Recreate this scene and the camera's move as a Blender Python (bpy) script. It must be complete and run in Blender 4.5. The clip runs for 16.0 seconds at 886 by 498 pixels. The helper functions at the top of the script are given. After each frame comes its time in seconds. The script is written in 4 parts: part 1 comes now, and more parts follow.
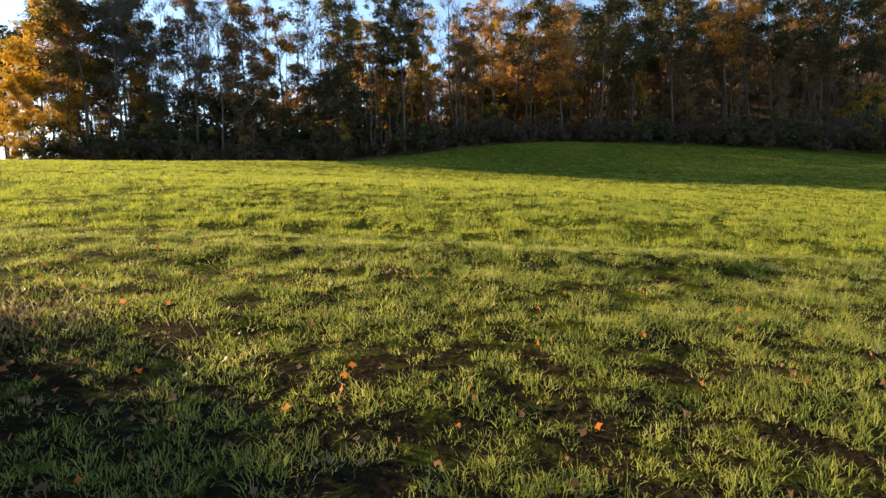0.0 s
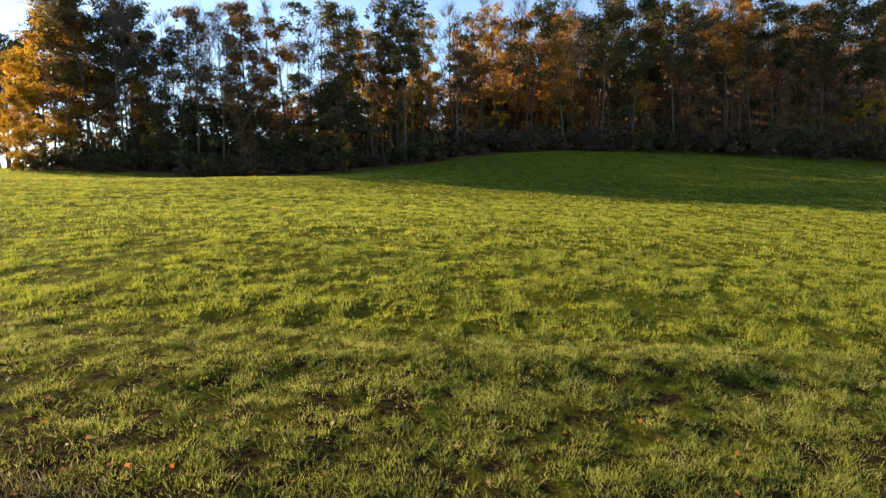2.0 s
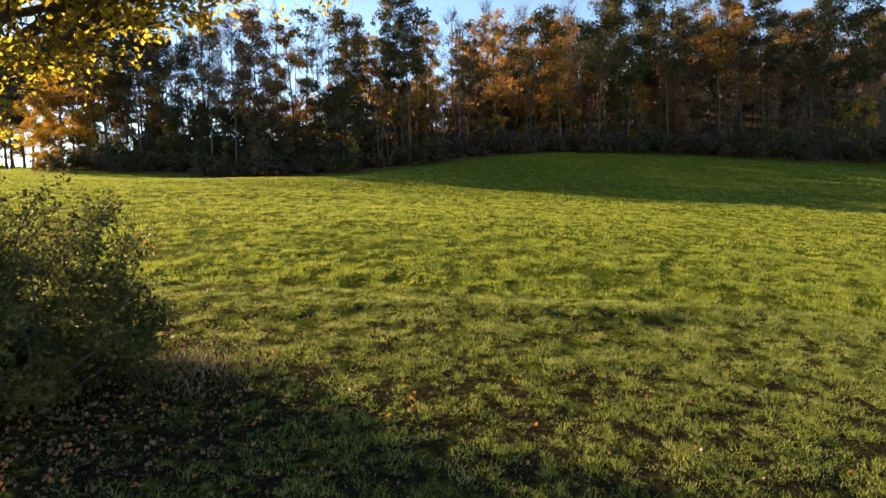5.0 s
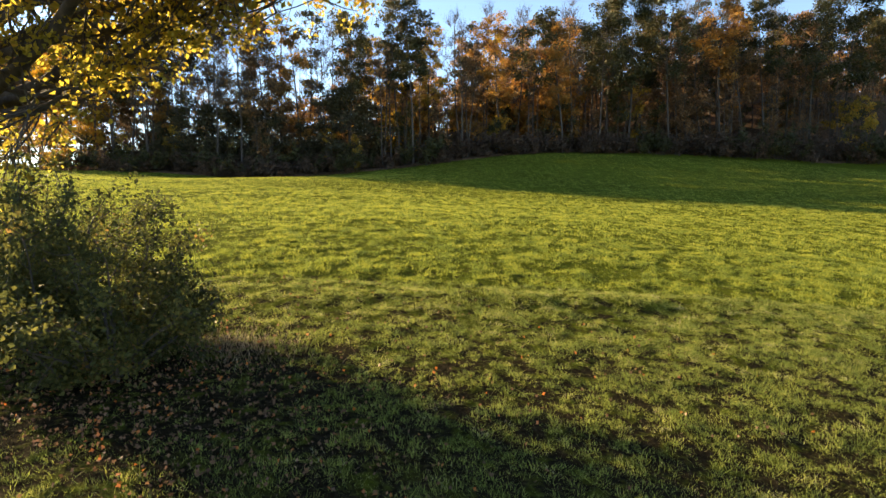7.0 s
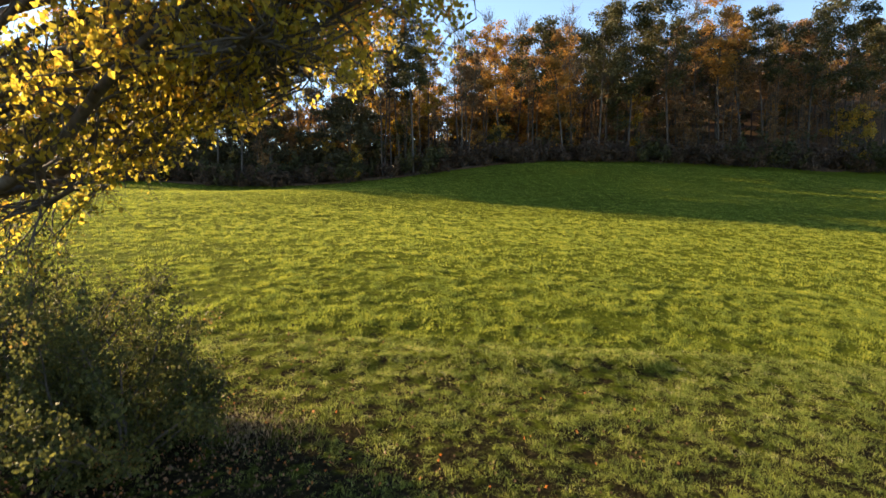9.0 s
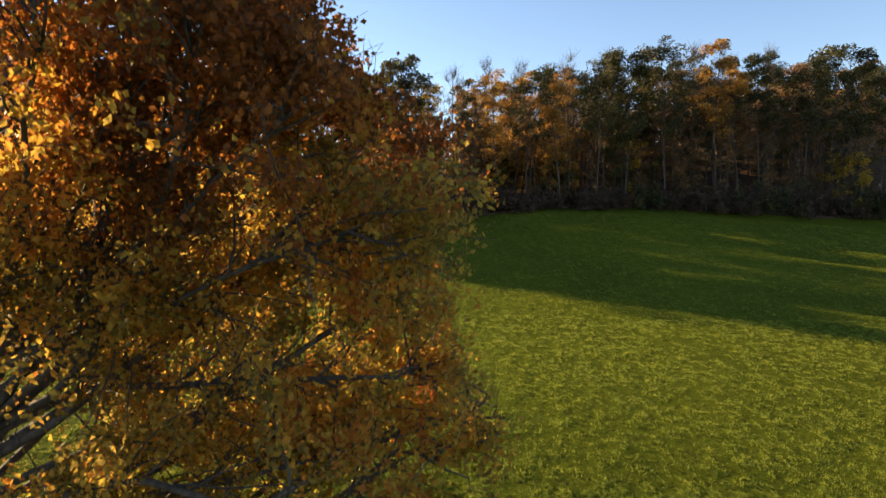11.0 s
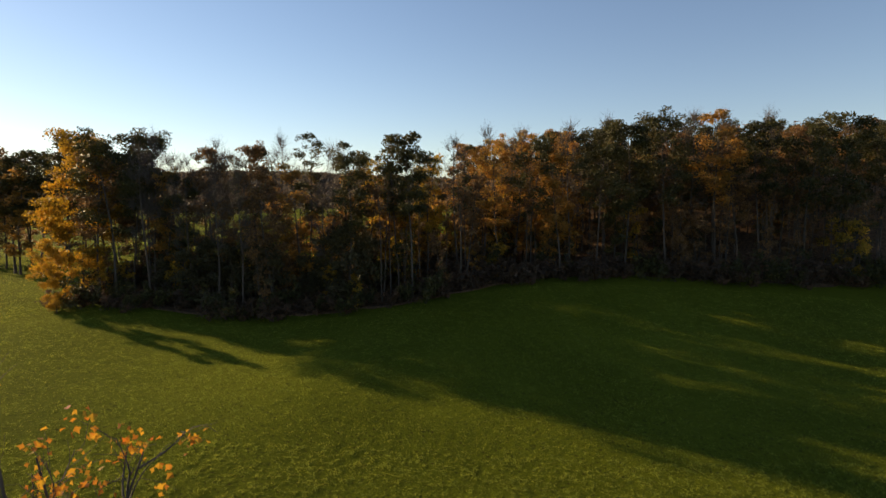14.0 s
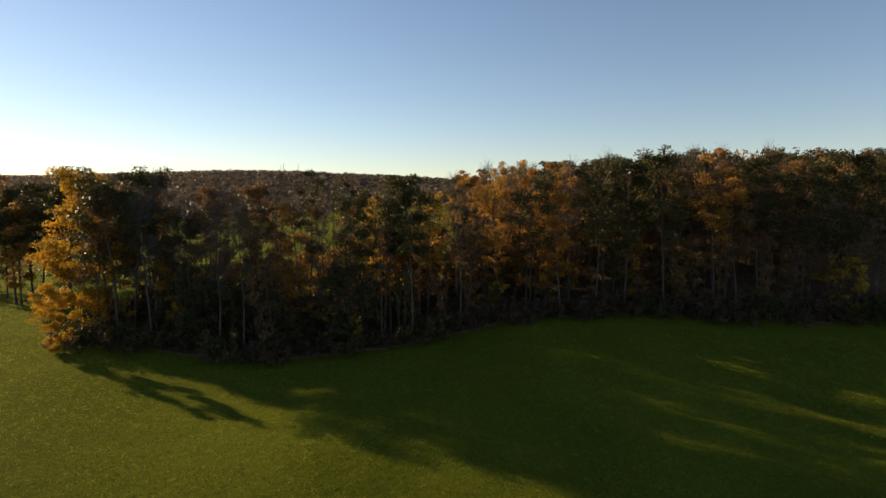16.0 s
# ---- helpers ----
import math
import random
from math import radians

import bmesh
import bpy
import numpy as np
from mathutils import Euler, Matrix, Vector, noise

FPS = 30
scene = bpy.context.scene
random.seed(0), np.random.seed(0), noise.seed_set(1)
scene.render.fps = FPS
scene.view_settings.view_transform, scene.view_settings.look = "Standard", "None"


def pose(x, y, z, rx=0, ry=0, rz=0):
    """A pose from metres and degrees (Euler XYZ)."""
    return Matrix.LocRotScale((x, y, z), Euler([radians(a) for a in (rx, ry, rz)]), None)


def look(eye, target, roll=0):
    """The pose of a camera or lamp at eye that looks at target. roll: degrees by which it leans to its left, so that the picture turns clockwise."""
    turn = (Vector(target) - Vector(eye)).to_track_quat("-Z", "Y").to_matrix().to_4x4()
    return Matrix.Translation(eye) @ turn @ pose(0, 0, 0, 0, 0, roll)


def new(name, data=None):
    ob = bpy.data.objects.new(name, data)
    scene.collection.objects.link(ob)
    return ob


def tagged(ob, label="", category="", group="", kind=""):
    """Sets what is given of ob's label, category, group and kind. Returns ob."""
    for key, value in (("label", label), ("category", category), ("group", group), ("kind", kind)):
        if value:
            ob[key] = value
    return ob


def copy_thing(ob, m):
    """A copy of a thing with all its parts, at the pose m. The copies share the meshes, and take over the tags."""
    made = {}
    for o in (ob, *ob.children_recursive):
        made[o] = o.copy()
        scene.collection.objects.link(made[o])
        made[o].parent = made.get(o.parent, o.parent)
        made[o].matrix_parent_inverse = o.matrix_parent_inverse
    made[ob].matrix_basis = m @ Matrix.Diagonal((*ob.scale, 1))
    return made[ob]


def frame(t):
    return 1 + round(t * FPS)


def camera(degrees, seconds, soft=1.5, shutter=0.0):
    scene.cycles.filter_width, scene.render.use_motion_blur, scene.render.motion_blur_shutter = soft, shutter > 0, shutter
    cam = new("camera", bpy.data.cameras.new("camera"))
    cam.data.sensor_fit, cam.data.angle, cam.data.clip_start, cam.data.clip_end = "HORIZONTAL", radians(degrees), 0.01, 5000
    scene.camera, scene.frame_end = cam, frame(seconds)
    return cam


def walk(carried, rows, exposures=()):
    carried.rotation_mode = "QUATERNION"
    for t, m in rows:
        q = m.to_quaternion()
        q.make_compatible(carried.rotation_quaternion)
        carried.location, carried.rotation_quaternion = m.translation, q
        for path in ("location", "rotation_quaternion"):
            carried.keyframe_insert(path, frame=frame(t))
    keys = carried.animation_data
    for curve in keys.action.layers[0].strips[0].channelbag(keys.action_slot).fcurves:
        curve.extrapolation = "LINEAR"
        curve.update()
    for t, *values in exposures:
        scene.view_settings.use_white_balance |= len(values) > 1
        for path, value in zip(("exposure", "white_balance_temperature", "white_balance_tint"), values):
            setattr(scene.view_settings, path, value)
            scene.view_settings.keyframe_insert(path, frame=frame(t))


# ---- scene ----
cam = camera(74.8, 16.0, 1.5, 0.15)
PATH = [
    (0.0, pose(0.000, 0.000, 1.500, 85.50, -0.00, 0.00)),
    (0.5, pose(-0.008, 0.010, 1.523, 85.50, -0.00, 0.00)),
    (1.0, pose(-0.016, 0.014, 1.577, 85.50, -0.00, 0.00)),
    (1.5, pose(0.000, 0.043, 2.248, 85.40, 0.01, 0.10)),
    (2.0, pose(0.000, 0.068, 2.958, 85.50, 0.11, 0.09)),
    (2.5, pose(-0.039, 0.033, 3.007, 85.50, 0.11, 0.09)),
    (3.0, pose(-0.101, -0.314, 2.980, 85.50, 0.11, 0.09)),
    (3.5, pose(-0.125, -1.099, 2.948, 85.50, 0.12, 0.19)),
    (4.0, pose(-0.140, -1.970, 2.915, 85.50, 0.02, 0.20)),
    (4.5, pose(-0.164, -2.848, 2.890, 85.50, 0.02, 0.20)),
    (5.7, pose(-0.310, -4.250, 2.875, 85.50, -0.03, 0.25)),
    (6.4, pose(-0.410, -4.560, 2.870, 85.50, -0.06, 0.29)),
    (7.0, pose(-0.468, -4.629, 2.858, 85.50, -0.08, 0.31)),
    (7.5, pose(-0.523, -4.659, 2.485, 85.60, -0.08, 0.31)),
    (8.0, pose(-0.562, -4.677, 2.056, 85.60, -0.08, 0.31)),
    (8.2, pose(-0.560, -4.690, 2.190, 85.60, -0.08, 0.30)),
    (8.7, pose(-0.550, -4.700, 3.250, 85.55, -0.09, 0.27)),
    (10.3, pose(-0.490, -4.680, 9.530, 85.44, -0.11, 0.13)),
    (10.5, pose(-0.480, -4.662, 10.298, 85.44, -0.11, 0.12)),
    (11.0, pose(-0.502, -4.557, 12.148, 85.54, -0.11, 0.12)),
    (11.5, pose(-0.524, -4.486, 14.108, 85.54, -0.11, 0.12)),
    (12.0, pose(-0.567, -4.396, 16.044, 85.44, -0.11, 0.12)),
    (12.5, pose(-0.588, -4.360, 18.092, 85.44, -0.11, 0.12)),
    (13.0, pose(-0.589, -4.203, 20.066, 85.34, -0.11, 0.12)),
    (13.5, pose(-0.568, -4.130, 22.047, 85.34, -0.11, 0.12)),
    (14.0, pose(-0.653, -4.077, 24.051, 85.34, -0.21, 0.13)),
    (14.5, pose(-0.717, -4.070, 26.015, 85.24, -0.21, 0.13)),
    (15.0, pose(-0.739, -3.971, 28.058, 85.14, -0.30, 0.14)),
    (15.5, pose(-0.782, -3.869, 29.865, 85.04, -0.31, 0.04)),
    (16.0, pose(-0.867, -3.878, 30.827, 85.14, -0.31, 0.04)),
]
walk(cam, PATH, exposures=[(0.0, 1.9, 6900, 15), (3.0, 1.8, 6900, 15), (8.0, 2.06, 6950, 15), (10.5, 1.8, 7000, 16), (12.0, 1.12, 7150, 17), (13.5, 0.86, 7250, 18), (16.0, 0.7, 7250, 18)])

# ---- light ----
SUN_AZ, SUN_EL = radians(-61.5), radians(17.0)
sun_dir = Vector((math.sin(SUN_AZ) * math.cos(SUN_EL), math.cos(SUN_AZ) * math.cos(SUN_EL), math.sin(SUN_EL)))
world = bpy.data.worlds.new("sky")
scene.world = world
world.use_nodes = True
wn = world.node_tree.nodes
sky = wn.new("ShaderNodeTexSky")
sky.sky_type, sky.sun_disc = "NISHITA", False
sky.sun_elevation, sky.sun_rotation = SUN_EL, SUN_AZ % (2 * math.pi)
sky.altitude, sky.air_density, sky.dust_density, sky.ozone_density = 200.0, 1.0, 0.12, 2.6
world.node_tree.links.new(sky.outputs[0], wn["Background"].inputs[0])
wn["Background"].inputs[1].default_value = 0.088
lamp = bpy.data.lights.new("sun", "SUN")
lamp.energy, lamp.angle, lamp.color = 5.0, radians(0.6), (1.0, 0.79, 0.45)
sun = new("sun", lamp)
sun.matrix_world = look(sun_dir * 300, (0, 0, 0))

# ---- ground form ----
GRIDS = {}


def lattice(x, y, cell, seed):
    """Smooth value noise, 0 to 1."""
    if seed not in GRIDS:
        GRIDS[seed] = np.random.default_rng(seed).random((256, 256))
    g = GRIDS[seed]
    u, v = np.asarray(x) / cell, np.asarray(y) / cell
    i, j = np.floor(u).astype(int), np.floor(v).astype(int)
    f, h = u - i, v - j
    f, h = f * f * (3 - 2 * f), h * h * (3 - 2 * h)
    i, j = i % 256, j % 256
    i1, j1 = (i + 1) % 256, (j + 1) % 256
    return (g[i, j] * (1 - f) + g[i1, j] * f) * (1 - h) + (g[i, j1] * (1 - f) + g[i1, j1] * f) * h


HUMPS = [(-25, 48, 15, 0.3), (-26, 78, 14, -1.362), (8, 45, 14, -0.416), (15, 86, 12, 1.254), (0, 18, 8, 0.51), (80, 135, 26, 6.0), (76, 97, 17, -3.8), (-13, 58, 8.5, 0.45)]


def soft_clamp(v, lo, hi, w):
    """v, eased to a stop at lo and hi."""
    v = np.asarray(v, float)
    v = np.where(v > hi - w, hi - w * np.exp(-np.clip((v - hi + w) / w, 0, 50)), v)
    return np.where(v < lo + w, lo + w * np.exp(-np.clip((lo + w - v) / w, 0, 50)), v)


def ground_z(x, y):
    """Height of the field, which climbs away from the camera towards the wood."""
    a, b = soft_clamp(x, -140, 130, 40) / 50, soft_clamp(y, -45, 150, 30) / 50
    z = (-0.129 - 2.162 * a + 4.603 * b - 0.17 * a * a + 0.672 * a * b - 0.627 * b * b
         + 0.016 * a * a * b + 0.52 * a * b * b + 0.571 * b ** 3)
    for cx, cy, s, h in HUMPS:
        z = z + h * np.exp(-((x - cx) ** 2 + (y - cy) ** 2) / (2 * s * s))
    # low crossing ridge in the near field
    z = z + 0.10 * np.exp(-((y - 7.9 - 0.06 * x) / 0.55) ** 2) * np.exp(-((x - 1) / 6.0) ** 2)
    near = np.exp(-(np.maximum(0, np.hypot(x, y - 30) - 70) / 60) ** 2)
    z = z + near * (0.06 * (lattice(x, y, 3.1, 5) - 0.5) + 0.04 * (lattice(x, y, 1.7, 6) - 0.5))
    clod = np.exp(-(np.maximum(0, np.hypot(x * 0.8, y - 7) - 7) / 3) ** 2)
    # turf stands in hand-high clumps all over the field
    turf = np.exp(-(np.maximum(0, np.hypot(x, y - 40) - 75) / 25) ** 2) * (0.35 + 0.65 * np.clip((y - 6) / 12, 0, 1))
    z = z + turf * 0.07 * (lattice(x, y, 0.45, 8) - 0.5)
    return z + clod * 0.07 * (lattice(x, y, 0.5, 7) - 0.5)


# ---- mesh helpers ----
def mesh_np(name, verts, faces, material, smooth=False):
    """A mesh out of arrays: verts (n, 3) and a list of face arrays (m, 3) or (m, 4)."""
    me = bpy.data.meshes.new(name)
    faces = [f for f in faces if len(f)]
    sizes = np.concatenate([np.full(len(f), f.shape[1]) for f in faces])
    loops = np.concatenate([f.ravel() for f in faces]).astype(np.int32)
    me.vertices.add(len(verts))
    me.vertices.foreach_set("co", np.asarray(verts, np.float32).ravel())
    me.loops.add(len(loops))
    me.loops.foreach_set("vertex_index", loops)
    me.polygons.add(len(sizes))
    me.polygons.foreach_set("loop_start", np.concatenate([[0], np.cumsum(sizes)[:-1]]).astype(np.int32))
    me.polygons.foreach_set("use_smooth", np.full(len(sizes), smooth))
    me.update(calc_edges=True)
    me.materials.append(material)
    return me


def part(name, me, parent, label=""):
    ob = new(name, me)
    ob.parent = parent
    return tagged(ob, label) if label else ob


class Tubes:
    """Gathers tapered tubes along paths."""

    def __init__(self):
        self.v, self.f, self.n = [], [], 0

    def add(self, pts, rad, sides=5):
        pts, rad = np.asarray(pts, float), np.asarray(rad, float)
        t = np.gradient(pts, axis=0)
        t /= np.linalg.norm(t, axis=1, keepdims=True) + 1e-9
        ref = np.where(np.abs(t[:, 2:3]) > 0.9, np.array([[1.0, 0, 0]]), np.array([[0, 0, 1.0]]))
        a = np.cross(t, ref)
        a /= np.linalg.norm(a, axis=1, keepdims=True) + 1e-9
        b = np.cross(t, a)
        ang = np.arange(sides) * 2 * np.pi / sides
        ring = (a[:, None] * np.cos(ang)[None, :, None] + b[:, None] * np.sin(ang)[None, :, None]) * rad[:, None, None] + pts[:, None]
        k = len(pts)
        i = np.arange(k - 1)[:, None] * sides + np.arange(sides)[None]
        j = np.arange(k - 1)[:, None] * sides + (np.arange(sides)[None] + 1) % sides
        self.v.append(ring.reshape(-1, 3))
        self.f.append(np.stack([i, j, j + sides, i + sides], -1).reshape(-1, 4) + self.n)
        self.n += k * sides

    def mesh(self, name, material):
        return mesh_np(name, np.concatenate(self.v), [np.concatenate(self.f)], material, True)


def limb_path(rng, start, way, length, n, wander, rise):
    """A wandering path of n + 1 points; rise bends it upwards."""
    pts, d = [np.array(start, float)], np.array(way, float)
    d /= np.linalg.norm(d)
    for _ in range(n):
        d = d + rng.normal(0, wander, 3) + np.array([0, 0, rise])
        d /= np.linalg.norm(d)
        pts.append(pts[-1] + d * length / n)
    return np.array(pts)


def at_path(pts, u):
    k = u * (len(pts) - 1)
    i = min(int(k), len(pts) - 2)
    return pts[i] + (pts[i + 1] - pts[i]) * (k - i), pts[i + 1] - pts[i]


def frames(rng, n, droop=0.0):
    """n random orthonormal pairs."""
    a = rng.normal(0, 1, (n, 3))
    a[:, 2] -= droop
    a /= np.linalg.norm(a, axis=1, keepdims=True)
    b = np.cross(a, rng.normal(0, 1, (n, 3)))
    b /= np.linalg.norm(b, axis=1, keepdims=True)
    return a, b, np.cross(a, b)


def leaf_cards(rng, centres, size, droop=0.3):
    """Folded leaf sprays: two triangles hinged at a midrib."""
    n = len(centres)
    a, b, c = frames(rng, n, droop)
    s = (size * rng.uniform(0.6, 1.35, n))[:, None]
    p = np.stack([centres - a * s * 0.5, centres + b * s * 0.42 + c * s * 0.15, centres + a * s * 0.6, centres - b * s * 0.38 + c * s * 0.18], 1)
    i = np.arange(n)[:, None] * 4
    return p.reshape(-1, 3), np.concatenate([i + np.array([[0, 1, 2]]), i + np.array([[0, 2, 3]])])


def leaf_points(rng, centres, size, droop=0.2):
    """Small pointed sprays, one triangle each, for crowns far off."""
    n = len(centres)
    a, b, c = frames(rng, n, droop)
    s = (size * rng.uniform(0.6, 1.4, n))[:, None]
    p = np.stack([centres - a * s * 0.5 + b * s * 0.2, centres + b * s * 0.5 + c * s * 0.1, centres + a * s * 0.55 - b * s * 0.3], 1)
    return p.reshape(-1, 3), np.arange(n)[:, None] * 3 + np.array([[0, 1, 2]])


def lobed_leaves(rng, centres, size, droop=0.5):
    """Broad leaves with five points, cupped along the midrib."""
    n = len(centres)
    a, b, c = frames(rng, n, droop)
    s = (size * rng.uniform(0.6, 1.3, n))[:, None]
    cup = rng.uniform(0.05, 0.35, n)[:, None]
    shape = [(-0.5, 0, 0), (-0.05, 0.5, 1.1), (0.1, 0.2, 0.5), (0.55, 0, 0), (0.1, -0.2, 0.5), (-0.05, -0.5, 1.1)]
    p = np.stack([centres + a * s * u + b * s * v + c * s * w * cup * 0.5 for u, v, w in shape], 1)
    i = np.arange(n)[:, None] * 6
    tri = [(0, 1, 2), (0, 2, 3), (0, 3, 4), (0, 4, 5)]
    return p.reshape(-1, 3), np.concatenate([i + np.array([t]) for t in tri])


# ---- materials ----
def material(name):
    m = bpy.data.materials.new(name)
    m.use_nodes = True
    n = m.node_tree.nodes
    n.clear()
    return m, n, m.node_tree.links, n.new("ShaderNodeOutputMaterial")


def ramp(nodes, stops, interpolation="LINEAR"):
    r = nodes.new("ShaderNodeValToRGB")
    r.color_ramp.interpolation = interpolation
    while len(r.color_ramp.elements) < len(stops):
        r.color_ramp.elements.new(0.5)
    for e, (p, c) in zip(r.color_ramp.elements, stops):
        e.position, e.color = p, (*c, 1)
    return r


def leafy(name, stops, thin=0.5, rough=0.55, patch=0.0, spread=0.12, gloss=0.25):
    """Leaf: every leaf has its own tint; light comes through it."""
    m, n, l, out = material(name)
    geo = n.new("ShaderNodeNewGeometry")
    info = n.new("ShaderNodeObjectInfo")
    tex = n.new("ShaderNodeTexNoise")
    tex.inputs["Scale"].default_value = patch or 0.3
    coord = n.new("ShaderNodeTexCoord")
    l.new(coord.outputs["Object"], tex.inputs["Vector"])
    mix = n.new("ShaderNodeMath")
    mix.operation = "MULTIPLY_ADD"
    l.new(geo.outputs["Random Per Island"], mix.inputs[0])
    mix.inputs[1].default_value = 0.55
    big = n.new("ShaderNodeMath")
    big.operation = "MULTIPLY_ADD"
    l.new(tex.outputs[0], big.inputs[0])
    big.inputs[1].default_value = 1.3
    big.inputs[2].default_value = -0.43
    l.new(big.outputs[0], mix.inputs[2])
    shift = n.new("ShaderNodeMath")
    shift.operation = "MULTIPLY_ADD"
    l.new(info.outputs["Random"], shift.inputs[0])
    shift.inputs[1].default_value = spread
    l.new(mix.outputs[0], shift.inputs[2])
    r = ramp(n, stops)
    l.new(shift.outputs[0], r.inputs[0])
    bsdf = n.new("ShaderNodeBsdfPrincipled")
    bsdf.inputs["Roughness"].default_value = rough
    bsdf.inputs["Specular IOR Level"].default_value = gloss
    l.new(r.outputs[0], bsdf.inputs["Base Color"])
    tr = n.new("ShaderNodeBsdfTranslucent")
    l.new(r.outputs[0], tr.inputs["Color"])
    mx = n.new("ShaderNodeMixShader")
    mx.inputs[0].default_value = thin
    l.new(bsdf.outputs[0], mx.inputs[1])
    l.new(tr.outputs[0], mx.inputs[2])
    l.new(mx.outputs[0], out.inputs[0])
    return m


def bark(name, dark, light, scale=6.0):
    m, n, l, out = material(name)
    coord = n.new("ShaderNodeTexCoord")
    mp = n.new("ShaderNodeMapping")
    mp.inputs["Scale"].default_value = (1, 1, 0.18)
    l.new(coord.outputs["Object"], mp.inputs[0])
    tex = n.new("ShaderNodeTexNoise")
    tex.inputs["Scale"].default_value, tex.inputs["Detail"].default_value = scale, 8
    l.new(mp.outputs[0], tex.inputs["Vector"])
    r = ramp(n, [(0.3, dark), (0.7, light)])
    l.new(tex.outputs[0], r.inputs[0])
    bsdf = n.new("ShaderNodeBsdfPrincipled")
    bsdf.inputs["Roughness"].default_value = 0.9
    l.new(r.outputs[0], bsdf.inputs["Base Color"])
    bump = n.new("ShaderNodeBump")
    bump.inputs["Strength"].default_value, bump.inputs["Distance"].default_value = 0.7, 0.03
    l.new(tex.outputs[0], bump.inputs["Height"])
    l.new(bump.outputs[0], bsdf.inputs["Normal"])
    l.new(bsdf.outputs[0], out.inputs[0])
    return m


def soil_material():
    """Field soil with green sprouts, dead straw and a few damp patches."""
    m, n, l, out = material("field_soil")
    coord = n.new("ShaderNodeTexCoord")

    def tex(scale, detail=6, rough=0.6):
        t = n.new("ShaderNodeTexNoise")
        t.inputs["Scale"].default_value, t.inputs["Detail"].default_value, t.inputs["Roughness"].default_value = scale, detail, rough
        l.new(coord.outputs["Object"], t.inputs["Vector"])
        return t
    fine, mid, broad = tex(14.0, 8), tex(3.5), tex(0.05, 4)
    earth = ramp(n, [(0.3, (0.014, 0.011, 0.006)), (0.55, (0.032, 0.025, 0.013)), (0.75, (0.075, 0.06, 0.032))])
    l.new(fine.outputs[0], earth.inputs[0])
    green = ramp(n, [(0.25, (0.074, 0.092, 0.009)), (0.55, (0.104, 0.126, 0.012)), (0.8, (0.136, 0.155, 0.016))])
    l.new(broad.outputs[0], green.inputs[0])
    mask = ramp(n, [(0.46, (0, 0, 0)), (0.66, (1, 1, 1))])
    axes = n.new("ShaderNodeSeparateXYZ")
    l.new(coord.outputs["Object"], axes.inputs[0])
    rise = n.new("ShaderNodeMapRange")
    away = n.new("ShaderNodeMath")
    away.operation = "SUBTRACT"
    l.new(axes.outputs[1], away.inputs[0])
    away.inputs[1].default_value = 2.5
    bare = n.new("ShaderNodeMath")
    bare.operation = "ABSOLUTE"
    l.new(away.outputs[0], bare.inputs[0])
    l.new(bare.outputs[0], rise.inputs["Value"])
    rise.inputs["From Min"].default_value, rise.inputs["From Max"].default_value = 1.0, 8.0
    rise.inputs["To Min"].default_value, rise.inputs["To Max"].default_value = -0.06, 0.2
    thick = n.new("ShaderNodeMath")
    l.new(mid.outputs[0], thick.inputs[0])
    l.new(rise.outputs[0], thick.inputs[1])
    l.new(thick.outputs[0], mask.inputs[0])
    mixer = n.new("ShaderNodeMix")
    mixer.data_type = "RGBA"
    l.new(mask.outputs[0], mixer.inputs[0])
    l.new(earth.outputs[0], mixer.inputs[6])
    l.new(green.outputs[0], mixer.inputs[7])
    bsdf = n.new("ShaderNodeBsdfPrincipled")
    bsdf.inputs["Roughness"].default_value = 0.95
    bsdf.inputs["Specular IOR Level"].default_value = 0.015
    l.new(mixer.outputs[2], bsdf.inputs["Base Color"])
    lump = n.new("ShaderNodeBump")
    lump.inputs["Strength"].default_value, lump.inputs["Distance"].default_value = 1.0, 0.34
    l.new(mid.outputs[0], lump.inputs["Height"])
    bump = n.new("ShaderNodeBump")
    bump.inputs["Strength"].default_value, bump.inputs["Distance"].default_value = 0.8, 0.06
    l.new(fine.outputs[0], bump.inputs["Height"])
    l.new(lump.outputs[0], bump.inputs["Normal"])
    l.new(bump.outputs[0], bsdf.inputs["Normal"])
    l.new(bsdf.outputs[0], out.inputs[0])
    return m


def noisy(name, stops, scale, rough=0.9, bump_by=0.0):
    m, n, l, out = material(name)
    coord = n.new("ShaderNodeTexCoord")
    t = n.new("ShaderNodeTexNoise")
    t.inputs["Scale"].default_value, t.inputs["Detail"].default_value = scale, 8
    l.new(coord.outputs["Object"], t.inputs["Vector"])
    r = ramp(n, stops)
    l.new(t.outputs[0], r.inputs[0])
    bsdf = n.new("ShaderNodeBsdfPrincipled")
    bsdf.inputs["Roughness"].default_value = rough
    bsdf.inputs["Specular IOR Level"].default_value = 0.05
    l.new(r.outputs[0], bsdf.inputs["Base Color"])
    if bump_by:
        b = n.new("ShaderNodeBump")
        b.inputs["Distance"].default_value = bump_by
        l.new(t.outputs[0], b.inputs["Height"])
        l.new(b.outputs[0], bsdf.inputs["Normal"])
    l.new(bsdf.outputs[0], out.inputs[0])
    return m


